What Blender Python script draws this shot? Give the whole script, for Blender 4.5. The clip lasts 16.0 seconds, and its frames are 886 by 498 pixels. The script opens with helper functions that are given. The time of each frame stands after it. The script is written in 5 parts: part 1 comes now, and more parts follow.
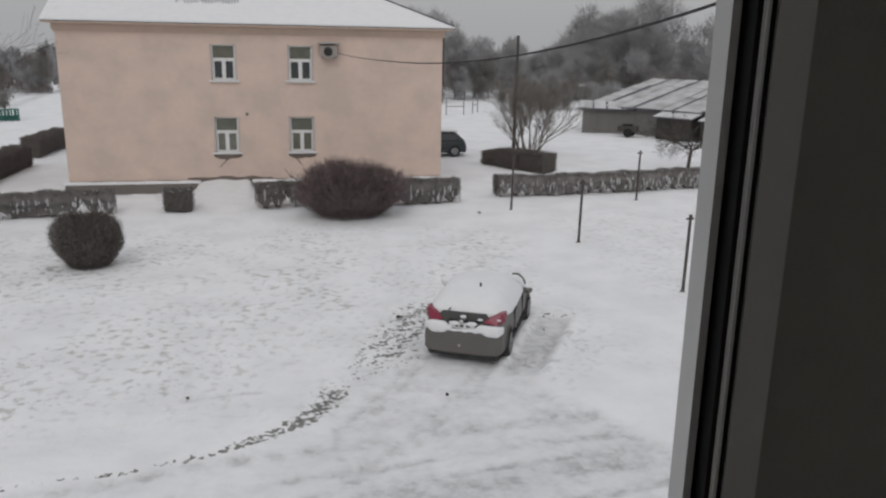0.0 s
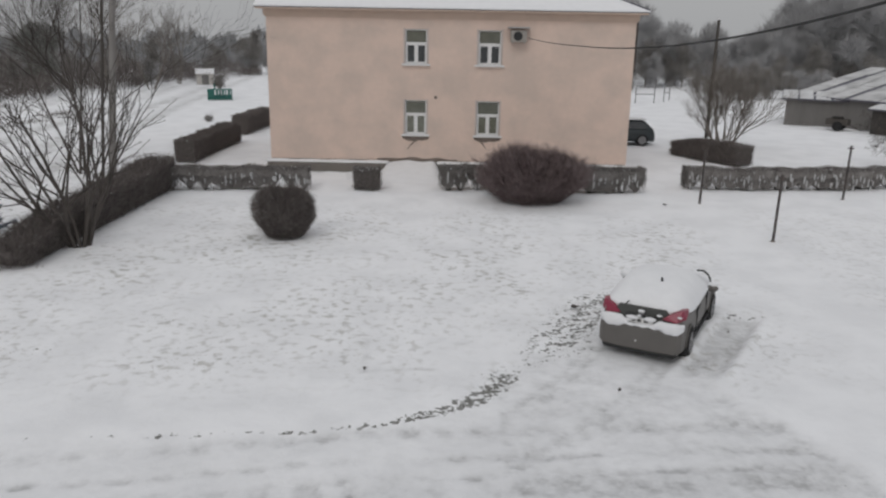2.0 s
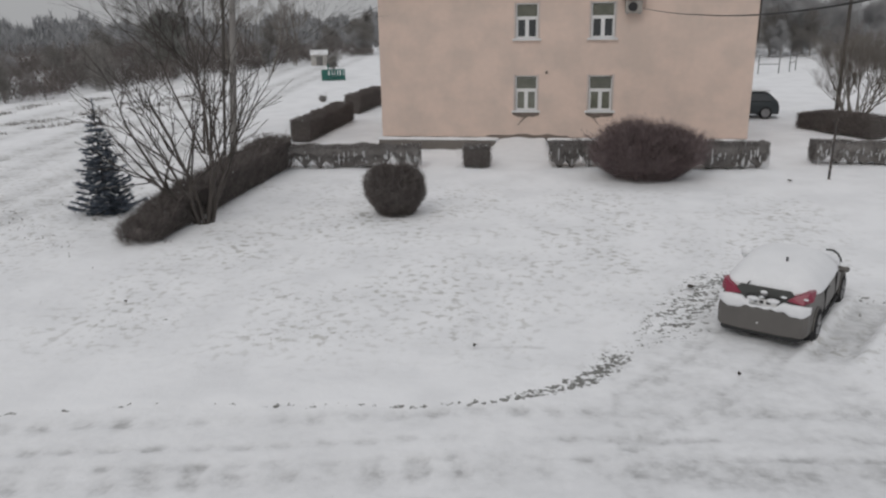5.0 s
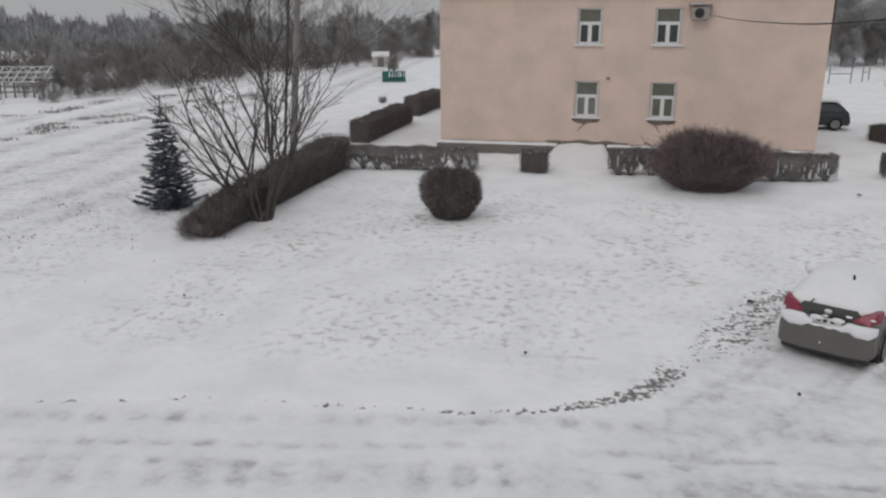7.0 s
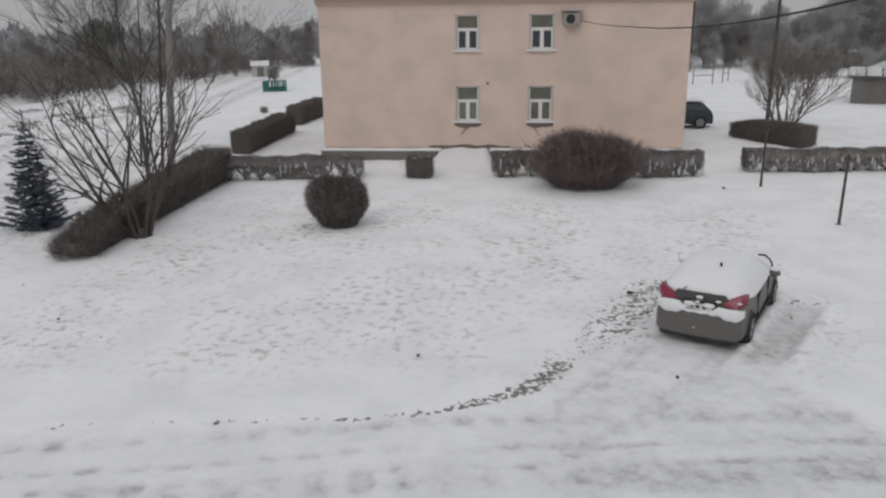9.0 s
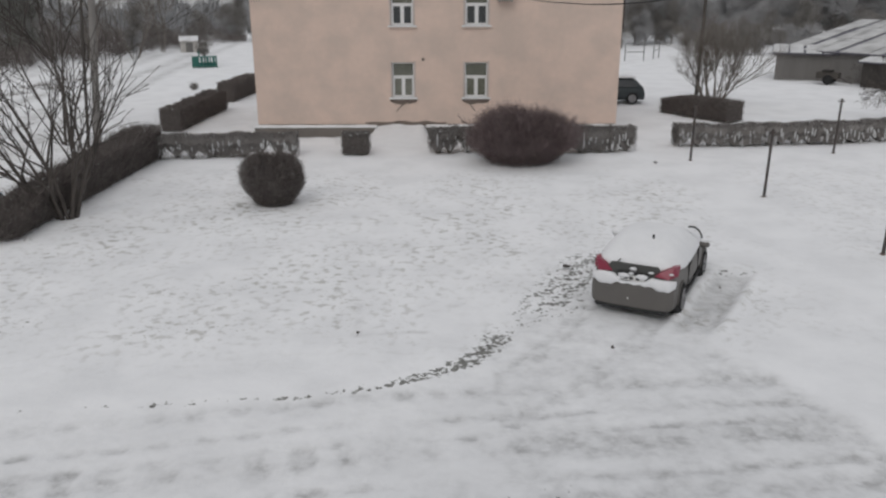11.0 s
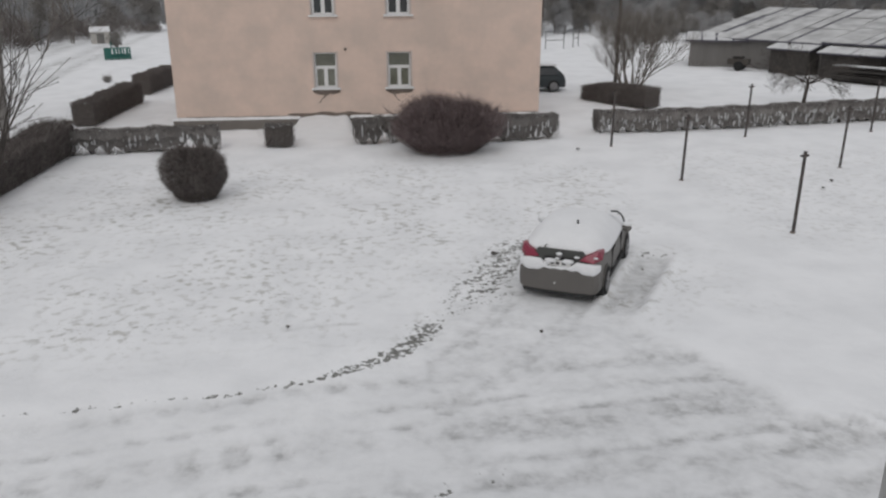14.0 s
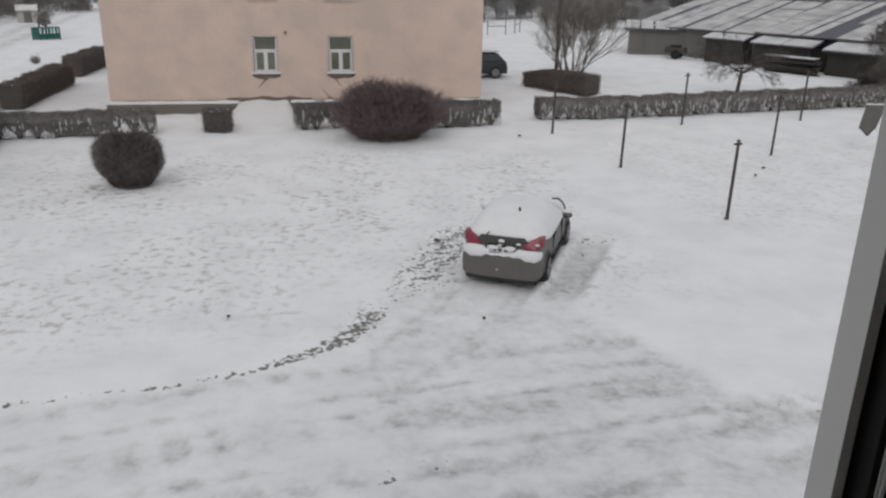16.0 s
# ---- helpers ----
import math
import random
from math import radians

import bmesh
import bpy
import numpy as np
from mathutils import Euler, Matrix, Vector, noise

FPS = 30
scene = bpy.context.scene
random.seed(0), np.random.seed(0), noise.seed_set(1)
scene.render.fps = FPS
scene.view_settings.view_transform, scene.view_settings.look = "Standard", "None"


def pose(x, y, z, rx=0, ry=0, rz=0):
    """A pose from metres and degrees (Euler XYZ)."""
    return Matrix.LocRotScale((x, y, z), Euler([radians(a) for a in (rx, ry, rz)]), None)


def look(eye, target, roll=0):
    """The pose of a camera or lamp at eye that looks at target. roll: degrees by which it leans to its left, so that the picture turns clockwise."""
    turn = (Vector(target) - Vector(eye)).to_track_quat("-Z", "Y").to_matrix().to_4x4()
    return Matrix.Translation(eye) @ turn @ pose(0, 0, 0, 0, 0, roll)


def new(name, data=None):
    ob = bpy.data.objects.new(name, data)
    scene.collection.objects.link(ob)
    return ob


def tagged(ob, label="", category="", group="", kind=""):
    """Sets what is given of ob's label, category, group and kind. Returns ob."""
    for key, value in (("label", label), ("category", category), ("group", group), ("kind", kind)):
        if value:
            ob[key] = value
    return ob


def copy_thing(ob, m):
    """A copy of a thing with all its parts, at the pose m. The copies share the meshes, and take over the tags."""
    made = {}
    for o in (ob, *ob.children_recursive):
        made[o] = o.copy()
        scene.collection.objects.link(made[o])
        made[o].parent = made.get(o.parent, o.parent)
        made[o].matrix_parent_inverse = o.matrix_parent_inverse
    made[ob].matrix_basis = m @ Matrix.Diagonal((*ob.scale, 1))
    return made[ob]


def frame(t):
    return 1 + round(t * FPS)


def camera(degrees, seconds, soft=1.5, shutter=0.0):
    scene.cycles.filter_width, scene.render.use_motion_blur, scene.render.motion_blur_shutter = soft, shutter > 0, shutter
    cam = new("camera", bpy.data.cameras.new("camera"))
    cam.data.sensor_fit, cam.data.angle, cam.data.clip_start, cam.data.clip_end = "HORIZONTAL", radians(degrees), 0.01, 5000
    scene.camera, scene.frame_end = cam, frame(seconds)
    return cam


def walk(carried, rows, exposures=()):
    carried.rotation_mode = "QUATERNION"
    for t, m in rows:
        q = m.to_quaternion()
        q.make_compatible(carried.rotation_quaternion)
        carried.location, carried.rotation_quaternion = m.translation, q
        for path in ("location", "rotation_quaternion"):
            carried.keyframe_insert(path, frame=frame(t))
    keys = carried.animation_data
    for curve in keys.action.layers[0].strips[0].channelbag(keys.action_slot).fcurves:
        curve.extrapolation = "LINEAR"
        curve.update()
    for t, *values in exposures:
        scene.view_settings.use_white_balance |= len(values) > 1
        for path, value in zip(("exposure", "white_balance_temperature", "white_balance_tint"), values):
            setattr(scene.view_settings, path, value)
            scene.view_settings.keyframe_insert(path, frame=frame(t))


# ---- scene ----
cam = camera(58.6, 16.0, soft=2.3)
PATH = [
    (0.0, pose(0.021, -0.136, 6.365, 75.65, -0.96, -12.05)),
    (0.5, pose(0.033, -0.140, 6.355, 74.31, 0.60, -10.32)),
    (1.0, pose(0.024, -0.122, 6.336, 76.84, -1.48, -5.48)),
    (1.5, pose(0.026, -0.082, 6.338, 75.49, -1.76, -0.66)),
    (2.0, pose(0.012, -0.035, 6.316, 74.46, -0.98, 1.21)),
    (2.5, pose(-0.002, -0.005, 6.302, 74.32, -0.25, 4.13)),
    (3.0, pose(-0.012, 0.034, 6.288, 73.08, 0.62, 9.00)),
    (5.5, pose(-0.022, 0.049, 6.276, 72.78, 1.08, 8.89)),
    (6.0, pose(-0.012, 0.085, 6.312, 72.46, 0.37, 13.50)),
    (6.5, pose(-0.013, 0.097, 6.307, 72.50, 0.86, 14.52)),
    (7.0, pose(-0.030, 0.107, 6.306, 73.09, 0.26, 13.17)),
    (7.5, pose(-0.001, 0.075, 6.298, 73.77, 0.42, 12.88)),
    (8.0, pose(0.025, 0.051, 6.284, 73.80, 1.44, 10.18)),
    (10.5, pose(0.062, 0.049, 6.265, 73.35, -1.54, 0.82)),
    (11.0, pose(0.046, 0.029, 6.251, 71.90, 0.21, 0.28)),
    (11.5, pose(0.027, 0.016, 6.254, 70.88, 0.54, -1.56)),
    (12.0, pose(0.010, 0.006, 6.263, 72.03, -1.23, -3.08)),
    (12.5, pose(0.027, -0.018, 6.290, 71.02, -0.34, -3.61)),
    (13.0, pose(0.044, -0.011, 6.276, 70.16, 1.81, -3.62)),
    (13.5, pose(0.059, -0.004, 6.260, 71.51, 1.08, -4.26)),
    (14.0, pose(0.039, -0.004, 6.264, 71.14, 0.20, -5.19)),
    (14.5, pose(0.035, -0.005, 6.272, 67.92, 0.41, -6.79)),
    (15.0, pose(0.036, -0.013, 6.305, 69.81, -0.07, -6.43)),
    (15.5, pose(0.027, -0.010, 6.305, 71.18, -0.85, -7.84)),
    (16.0, pose(0.042, 0.002, 6.308, 70.10, -0.93, -9.17)),
]
walk(cam, PATH)

# ---- world and light ----
world = bpy.data.worlds.new("overcast_sky")
world.use_nodes = True
scene.world = world
wn, wl = world.node_tree.nodes, world.node_tree.links
sky = wn.new("ShaderNodeTexSky")
sky.sky_type, sky.sun_disc = "NISHITA", False
sky.sun_elevation, sky.sun_rotation = radians(22), radians(200)
sky.air_density, sky.dust_density = 1.0, 4.0
cloud = wn.new("ShaderNodeMix")
cloud.data_type = "RGBA"
cloud.inputs["Factor"].default_value = 0.93
wl.new(sky.outputs["Color"], cloud.inputs["A"])
# an overcast sky is brighter overhead than at the horizon
wco, wsep, wrange, deck = wn.new("ShaderNodeTexCoord"), wn.new("ShaderNodeSeparateXYZ"), wn.new("ShaderNodeMapRange"), wn.new("ShaderNodeMix")
deck.data_type = "RGBA"
deck.inputs["A"].default_value, deck.inputs["B"].default_value = (4.45, 4.5, 4.6, 1), (7.5, 7.5, 7.65, 1)
wl.new(wco.outputs["Generated"], wsep.inputs["Vector"])
wl.new(wsep.outputs["Z"], wrange.inputs["Value"])
wl.new(wrange.outputs["Result"], deck.inputs["Factor"])
wl.new(deck.outputs["Result"], cloud.inputs["B"])
bg = wn["Background"]
bg.inputs["Strength"].default_value = 0.087
wl.new(cloud.outputs["Result"], bg.inputs["Color"])

sun = new("sun", bpy.data.lights.new("sun", "SUN"))
sun.data.energy, sun.data.angle, sun.data.color = 0.5, radians(25), (1.0, 0.97, 0.93)
sun.matrix_world = look((-20, -40, 60), (0, 20, 0))
scene.view_settings.exposure = 0.0


# ---- materials ----
def material(name, base, rough=0.8, second=None, scale=6.0, detail=40.0, bump=0.2, metal=0.0, amount=0.5, random_tone=0.0, stretch=(1, 1, 1), dist=0.02, spec=0.3):
    """A surface with tone varied at two scales, and fine relief."""
    m = bpy.data.materials.new(name)
    m.use_nodes = True
    n, l = m.node_tree.nodes, m.node_tree.links
    p = n["Principled BSDF"]
    p.inputs["Roughness"].default_value, p.inputs["Metallic"].default_value = rough, metal
    p.inputs["Specular IOR Level"].default_value = spec
    co, mp = n.new("ShaderNodeTexCoord"), n.new("ShaderNodeMapping")
    mp.inputs["Scale"].default_value = stretch
    l.new(co.outputs["Object"], mp.inputs["Vector"])
    big, fine = n.new("ShaderNodeTexNoise"), n.new("ShaderNodeTexNoise")
    big.inputs["Scale"].default_value, fine.inputs["Scale"].default_value = scale, detail
    big.inputs["Detail"].default_value = fine.inputs["Detail"].default_value = 5
    for tex in (big, fine):
        l.new(mp.outputs["Vector"], tex.inputs["Vector"])
    second = second or tuple(c * 0.7 for c in base)
    mix, mix2 = n.new("ShaderNodeMix"), n.new("ShaderNodeMix")
    mix.data_type = mix2.data_type = "RGBA"
    ramp = n.new("ShaderNodeValToRGB")
    ramp.color_ramp.elements[0].position, ramp.color_ramp.elements[1].position = 0.38, 0.66
    l.new(big.outputs["Fac"], ramp.inputs["Fac"])
    mul = n.new("ShaderNodeMath")
    mul.operation = "MULTIPLY"
    mul.inputs[1].default_value = amount
    l.new(ramp.outputs["Color"], mul.inputs[0])
    l.new(mul.outputs["Value"], mix.inputs["Factor"])
    mix.inputs["A"].default_value, mix.inputs["B"].default_value = (*base, 1), (*second, 1)
    l.new(mix.outputs["Result"], mix2.inputs["A"])
    mix2.inputs["B"].default_value = (*[c * 0.72 for c in base], 1)
    mul2 = n.new("ShaderNodeMath")
    mul2.operation = "MULTIPLY"
    mul2.inputs[1].default_value = 0.45
    l.new(fine.outputs["Fac"], mul2.inputs[0])
    l.new(mul2.outputs["Value"], mix2.inputs["Factor"])
    out = mix2.outputs["Result"]
    if random_tone:
        geo, hue, rng = n.new("ShaderNodeNewGeometry"), n.new("ShaderNodeHueSaturation"), n.new("ShaderNodeMapRange")
        rng.inputs["To Min"].default_value, rng.inputs["To Max"].default_value = 1 - random_tone, 1 + random_tone
        l.new(geo.outputs["Random Per Island"], rng.inputs["Value"])
        l.new(rng.outputs["Result"], hue.inputs["Value"])
        l.new(out, hue.inputs["Color"])
        out = hue.outputs["Color"]
    l.new(out, p.inputs["Base Color"])
    if bump:
        b = n.new("ShaderNodeBump")
        b.inputs["Strength"].default_value, b.inputs["Distance"].default_value = bump, dist
        l.new(fine.outputs["Fac"], b.inputs["Height"])
        l.new(b.outputs["Normal"], p.inputs["Normal"])
    return m


def glass_pane(name, tint, rough=0.04):
    """Dark glazing whose base colour holds a curtain behind it, or a painted reflection."""
    m = bpy.data.materials.new(name)
    m.use_nodes = True
    n, l = m.node_tree.nodes, m.node_tree.links
    p = n["Principled BSDF"]
    p.inputs["Roughness"].default_value = rough
    p.inputs["Specular IOR Level"].default_value = 0.7
    tex, ramp, co = n.new("ShaderNodeTexNoise"), n.new("ShaderNodeMix"), n.new("ShaderNodeTexCoord")
    ramp.data_type = "RGBA"
    tex.inputs["Scale"].default_value = 3.0
    l.new(co.outputs["Object"], tex.inputs["Vector"])
    l.new(tex.outputs["Fac"], ramp.inputs["Factor"])
    ramp.inputs["A"].default_value, ramp.inputs["B"].default_value = (*tint, 1), (*[c * 0.5 for c in tint], 1)
    l.new(ramp.outputs["Result"], p.inputs["Base Color"])
    return m


SNOW = material("snow", (0.86, 0.87, 0.89), 0.9, (0.78, 0.79, 0.81), 3, 30, 0.25, amount=0.5, spec=0.15)
WALL = material("peach_plaster", (0.74, 0.588, 0.51), 0.92, (0.61, 0.505, 0.445), 1.1, 5.0, 0.15, amount=0.95, spec=0.1, stretch=(0.8, 1, 0.9))
WALL_PALE = material("pale_window_surround", (0.60, 0.52, 0.485), 0.9, (0.54, 0.46, 0.42), 1.5, 12, 0.1, spec=0.1)
PLINTH = material("grey_plinth_render", (0.20, 0.182, 0.165), 0.95, (0.13, 0.12, 0.11), 1.2, 18, 0.4)
STAIN = material("bare_stained_render", (0.23, 0.19, 0.165), 0.95, (0.15, 0.125, 0.11), 2.5, 22, 0.4)
EAVE = material("eave_boards", (0.62, 0.49, 0.41), 0.85, (0.52, 0.41, 0.34), 2, 20)
CAR_DARK = material("dark_boot_panel", (0.055, 0.058, 0.056), 0.45, (0.04, 0.042, 0.04), 3, 40, 0.02, spec=0.5)
TIN = material("dark_roof_sheet", (0.10, 0.10, 0.13), 0.55, (0.16, 0.15, 0.17), 3, 20, metal=0.3)
PVC = material("white_pvc", (0.80, 0.80, 0.80), 0.35, (0.74, 0.74, 0.74), 2, 12, 0.02, spec=0.5)
PANE_DARK = glass_pane("dark_glass", (0.035, 0.04, 0.042))
PANE_GREEN = glass_pane("curtained_glass", (0.21, 0.215, 0.175))
# olive tint stands in for what the upper panes reflect
PANE_UPPER = glass_pane("reflection_tinted_glass", (0.165, 0.17, 0.135))
BARK = material("wet_bark", (0.075, 0.066, 0.06), 0.9, (0.12, 0.108, 0.10), 5, 40, 0.5, random_tone=0.35)
BARK_PALE = material("pale_bark", (0.19, 0.172, 0.155), 0.9, (0.13, 0.115, 0.10), 5, 40, 0.5, random_tone=0.3)
TWIG = material("brown_twigs", (0.165, 0.147, 0.14), 0.95, (0.215, 0.197, 0.189), 2, 20, 0, random_tone=0.55, spec=0.1)
TWIG_RED = material("reddish_twigs", (0.185, 0.145, 0.145), 0.95, (0.24, 0.20, 0.20), 2, 20, 0, random_tone=0.5, spec=0.1)
TWIG_GREY = material("frosted_twigs", (0.25, 0.238, 0.226), 0.95, (0.34, 0.332, 0.325), 1.5, 20, 0, random_tone=0.45, spec=0.1)
# far twigs and forest: distance haze is put into these pale, even greys
TWIG_FAR = material("haze_pale_twigs", (0.39, 0.39, 0.397), 0.95, (0.44, 0.44, 0.448), 0.3, 6, 0, random_tone=0.07, spec=0.05)
TWIG_FOREST = material("haze_pale_forest", (0.36, 0.365, 0.373), 0.95, (0.40, 0.405, 0.415), 0.05, 2, 0, random_tone=0.1, spec=0.05)
HEDGE_CORE = material("shaded_hedge_wood", (0.15, 0.135, 0.128), 0.95, (0.09, 0.082, 0.078), 9, 60, 0.8, dist=0.05, spec=0.05)
ROOF_SNOW = material("thin_roof_snow", (0.62, 0.625, 0.63), 0.9, (0.34, 0.34, 0.345), 0.8, 9, 0.3, amount=0.9, spec=0.15)
HEDGE_SNOWY = material("snow_dusted_hedge_twigs", (0.175, 0.164, 0.158), 0.95, (0.30, 0.292, 0.286), 2.5, 20, 0, random_tone=0.6, spec=0.1)
NEEDLE = material("blue_spruce_needles", (0.13, 0.155, 0.195), 0.8, (0.20, 0.23, 0.27), 3, 20, 0, random_tone=0.5, spec=0.2)
# dark needles lightened in colour to imitate the haze before them
PINE = material("hazy_pine_needles", (0.26, 0.265, 0.25), 0.9, (0.31, 0.31, 0.295), 1, 10, 0, random_tone=0.4, spec=0.1)
CONCRETE = material("pole_concrete", (0.25, 0.24, 0.23), 0.9, (0.19, 0.18, 0.175), 1.5, 25, 0.3)
WOOD_DARK = material("tarred_wood", (0.075, 0.068, 0.062), 0.9, (0.12, 0.11, 0.10), 2, 25, 0.4, stretch=(1, 1, 0.2))
BOARD = material("weathered_boards", (0.20, 0.194, 0.188), 0.92, (0.12, 0.115, 0.11), 1.4, 22, 0.5, random_tone=0.3, stretch=(1, 1, 0.15))
IRON = material("rusty_post_iron", (0.085, 0.08, 0.08), 0.7, (0.15, 0.11, 0.09), 6, 40, 0.3, metal=0.4)
PAINT = material("grey_beige_car_paint", (0.155, 0.146, 0.137), 0.45, (0.125, 0.118, 0.112), 2, 60, 0.01, metal=0.35, spec=0.5)
PAINT_DARK = material("dark_green_car_paint", (0.035, 0.045, 0.05), 0.3, (0.045, 0.053, 0.058), 2, 60, 0.01, metal=0.2, spec=0.6)
RUBBER = material("tyre_rubber", (0.022, 0.022, 0.023), 0.9, (0.05, 0.05, 0.05), 5, 50, 0.3)
PLASTIC = material("black_plastic", (0.03, 0.03, 0.032), 0.6, (0.05, 0.05, 0.05), 4, 40, 0.1)
ALLOY = material("dull_alloy", (0.35, 0.35, 0.36), 0.45, (0.25, 0.25, 0.25), 5, 40, 0.1, metal=0.7)
RED = material("red_lamp_lens", (0.27, 0.02, 0.055), 0.3, (0.16, 0.012, 0.03), 8, 40, 0.02, spec=0.6)
PLATE = material("plate_white", (0.75, 0.75, 0.74), 0.5, (0.65, 0.65, 0.65), 8, 40, 0.02)
# near-black boards: deep shade on the shed fronts is painted into the colour
DARK_BOARD = material("shade_dark_boards", (0.06, 0.056, 0.053), 0.92, (0.035, 0.033, 0.031), 1.4, 22, 0.5, random_tone=0.35, stretch=(1, 1, 0.15))
GREEN = material("green_painted_steel", (0.045, 0.17, 0.145), 0.6, (0.035, 0.12, 0.105), 2, 20, 0.1)
CABLE = material("cable_sheath", (0.03, 0.03, 0.03), 0.7, (0.05, 0.05, 0.05), 5, 30, 0)
GASKET = material("black_gasket", (0.012, 0.012, 0.012), 0.7, (0.02, 0.02, 0.02), 5, 30, 0.05)
# room surfaces out of view, kept pale to bounce daylight onto the sash
ROOM = material("bounce_room_wall", (0.86, 0.85, 0.82), 0.9, (0.78, 0.77, 0.74), 1, 12, 0.1)
FLOOR = material("bounce_room_floor", (0.68, 0.62, 0.54), 0.6, (0.6, 0.54, 0.46), 2, 20, 0.1)
# room reveal beside the sash, its shade put into the grey
REVEAL_DARK = material("shaded_reveal_grey", (0.42, 0.42, 0.40), 0.9, (0.38, 0.38, 0.36), 2, 30, 0.1)
SNOW_THIN = material("thin_old_snow", (0.68, 0.69, 0.70), 0.9, (0.42, 0.42, 0.43), 0.9, 14, 0.3, amount=0.9, spec=0.15)
STEEL = material("grey_steel", (0.30, 0.30, 0.31), 0.5, (0.24, 0.24, 0.25), 3, 30, 0.1, metal=0.5)


# ---- mesh helpers ----
class Shape:
    """Collects boxes, tubes and slivers into one mesh."""

    def __init__(self):
        self.v, self.f = [], []

    def box(self, x0, x1, y0, y1, z0, z1, m=None):
        k = len(self.v)
        for x in (x0, x1):
            for y in (y0, y1):
                for z in (z0, z1):
                    p = Vector((x, y, z))
                    self.v.append(tuple(m @ p) if m else tuple(p))
        self.f += [(k, k + 1, k + 3, k + 2), (k + 4, k + 6, k + 7, k + 5), (k, k + 4, k + 5, k + 1), (k + 2, k + 3, k + 7, k + 6), (k, k + 2, k + 6, k + 4), (k + 1, k + 5, k + 7, k + 3)]
        return self

    def tube(self, a, b, ra, rb, n=4, cap=False):
        a, b = Vector(a), Vector(b)
        d = b - a
        if d.length < 1e-6:
            return self
        u = d.orthogonal().normalized()
        w = d.cross(u).normalized()
        k = len(self.v)
        for c, r in ((a, ra), (b, rb)):
            for i in range(n):
                ang = 2 * math.pi * i / n
                self.v.append(tuple(c + u * math.cos(ang) * r + w * math.sin(ang) * r))
        for i in range(n):
            j = (i + 1) % n
            self.f.append((k + i, k + j, k + n + j, k + n + i))
        if cap:
            self.f += [tuple(k + i for i in reversed(range(n))), tuple(k + n + i for i in range(n))]
        return self

    def sliver(self, p, d, width):
        """A twig: one narrow tapered blade."""
        d = Vector(d)
        s = d.cross(Vector((random.uniform(-1, 1), random.uniform(-1, 1), random.uniform(-1, 1))))
        if s.length < 1e-6:
            return
        s = s.normalized() * width / 2
        p = Vector(p)
        k = len(self.v)
        self.v += [tuple(p - s), tuple(p + s), tuple(p + d)]
        self.f.append((k, k + 1, k + 2))

    def blob(self, c, rx, ry, rz, rows=4, cols=7, rough=0.15):
        k = len(self.v)
        cx, cy, cz = c
        self.v.append((cx, cy, cz + rz))
        for i in range(1, rows):
            a = math.pi * i / rows
            for j in range(cols):
                b = 2 * math.pi * j / cols
                q = 1 + random.uniform(-rough, rough)
                self.v.append((cx + rx * q * math.sin(a) * math.cos(b), cy + ry * q * math.sin(a) * math.sin(b), cz + rz * q * math.cos(a)))
        self.v.append((cx, cy, cz - rz))
        last = len(self.v) - 1
        for j in range(cols):
            j2 = (j + 1) % cols
            self.f.append((k, k + 1 + j, k + 1 + j2))
            for i in range(rows - 2):
                a, b = k + 1 + i * cols, k + 1 + (i + 1) * cols
                self.f.append((a + j, b + j, b + j2, a + j2))
            a = k + 1 + (rows - 2) * cols
            self.f.append((a + j, last, a + j2))
        return self

    def make(self, name, mat, parent=None, label="", smooth=False, bevel=0.0, weld=False, kind=""):
        me = bpy.data.meshes.new(name)
        me.from_pydata(self.v, [], self.f)
        if bevel:
            bm = bmesh.new()
            bm.from_mesh(me)
            bmesh.ops.remove_doubles(bm, verts=bm.verts, dist=1e-5)
            bmesh.ops.bevel(bm, geom=bm.edges[:], offset=bevel, segments=2, affect="EDGES", clamp_overlap=True)
            bm.to_mesh(me)
            bm.free()
        if weld:
            bm = bmesh.new()
            bm.from_mesh(me)
            bmesh.ops.remove_doubles(bm, verts=bm.verts, dist=1e-5)
            bm.to_mesh(me)
            bm.free()
        if smooth:
            me.polygons.foreach_set("use_smooth", [True] * len(me.polygons))
        me.materials.append(mat)
        ob = new(name, me)
        if parent:
            ob.parent = parent
        if label:
            ob["label"] = label
        if kind:
            ob["kind"] = kind
        return ob


def thing(name, at=(0, 0, 0), turn=0.0, label="", category="", group="", kind=""):
    e = new(name)
    e.empty_display_size = 0.2
    e.matrix_basis = pose(*at, 0, 0, turn)
    return tagged(e, label, category, group, kind)


def ease(a, b, t):
    s = np.clip((t - a) / (b - a), 0, 1)
    return s * s * (3 - 2 * s)


def level(x, y):
    """Height of the ground, without its small relief."""
    return 0.15 * np.clip((y - 15) / 19, 0, 1) - 5.5 * ease(95, 260, y) - 1.5 * ease(40, 110, -x) - 60 * ease(320, 1300, np.hypot(x, y))


def ground_z(x, y):
    return float(level(np.float64(x), np.float64(y)))


# ---- ground ----
def polyline_distance(x, y, pts):
    """Distance of the places x, y from a broken line, and how far along it they lie (0 to 1)."""
    best, along = np.full(x.shape, 1e9), np.zeros(x.shape)
    total = len(pts) - 1
    for i in range(total):
        (ax, ay), (bx, by) = pts[i], pts[i + 1]
        dx, dy = bx - ax, by - ay
        s = np.clip(((x - ax) * dx + (y - ay) * dy) / (dx * dx + dy * dy), 0, 1)
        d = np.hypot(x - ax - s * dx, y - ay - s * dy)
        closer = d < best
        best, along = np.where(closer, d, best), np.where(closer, (i + s) / total, along)
    return best, along


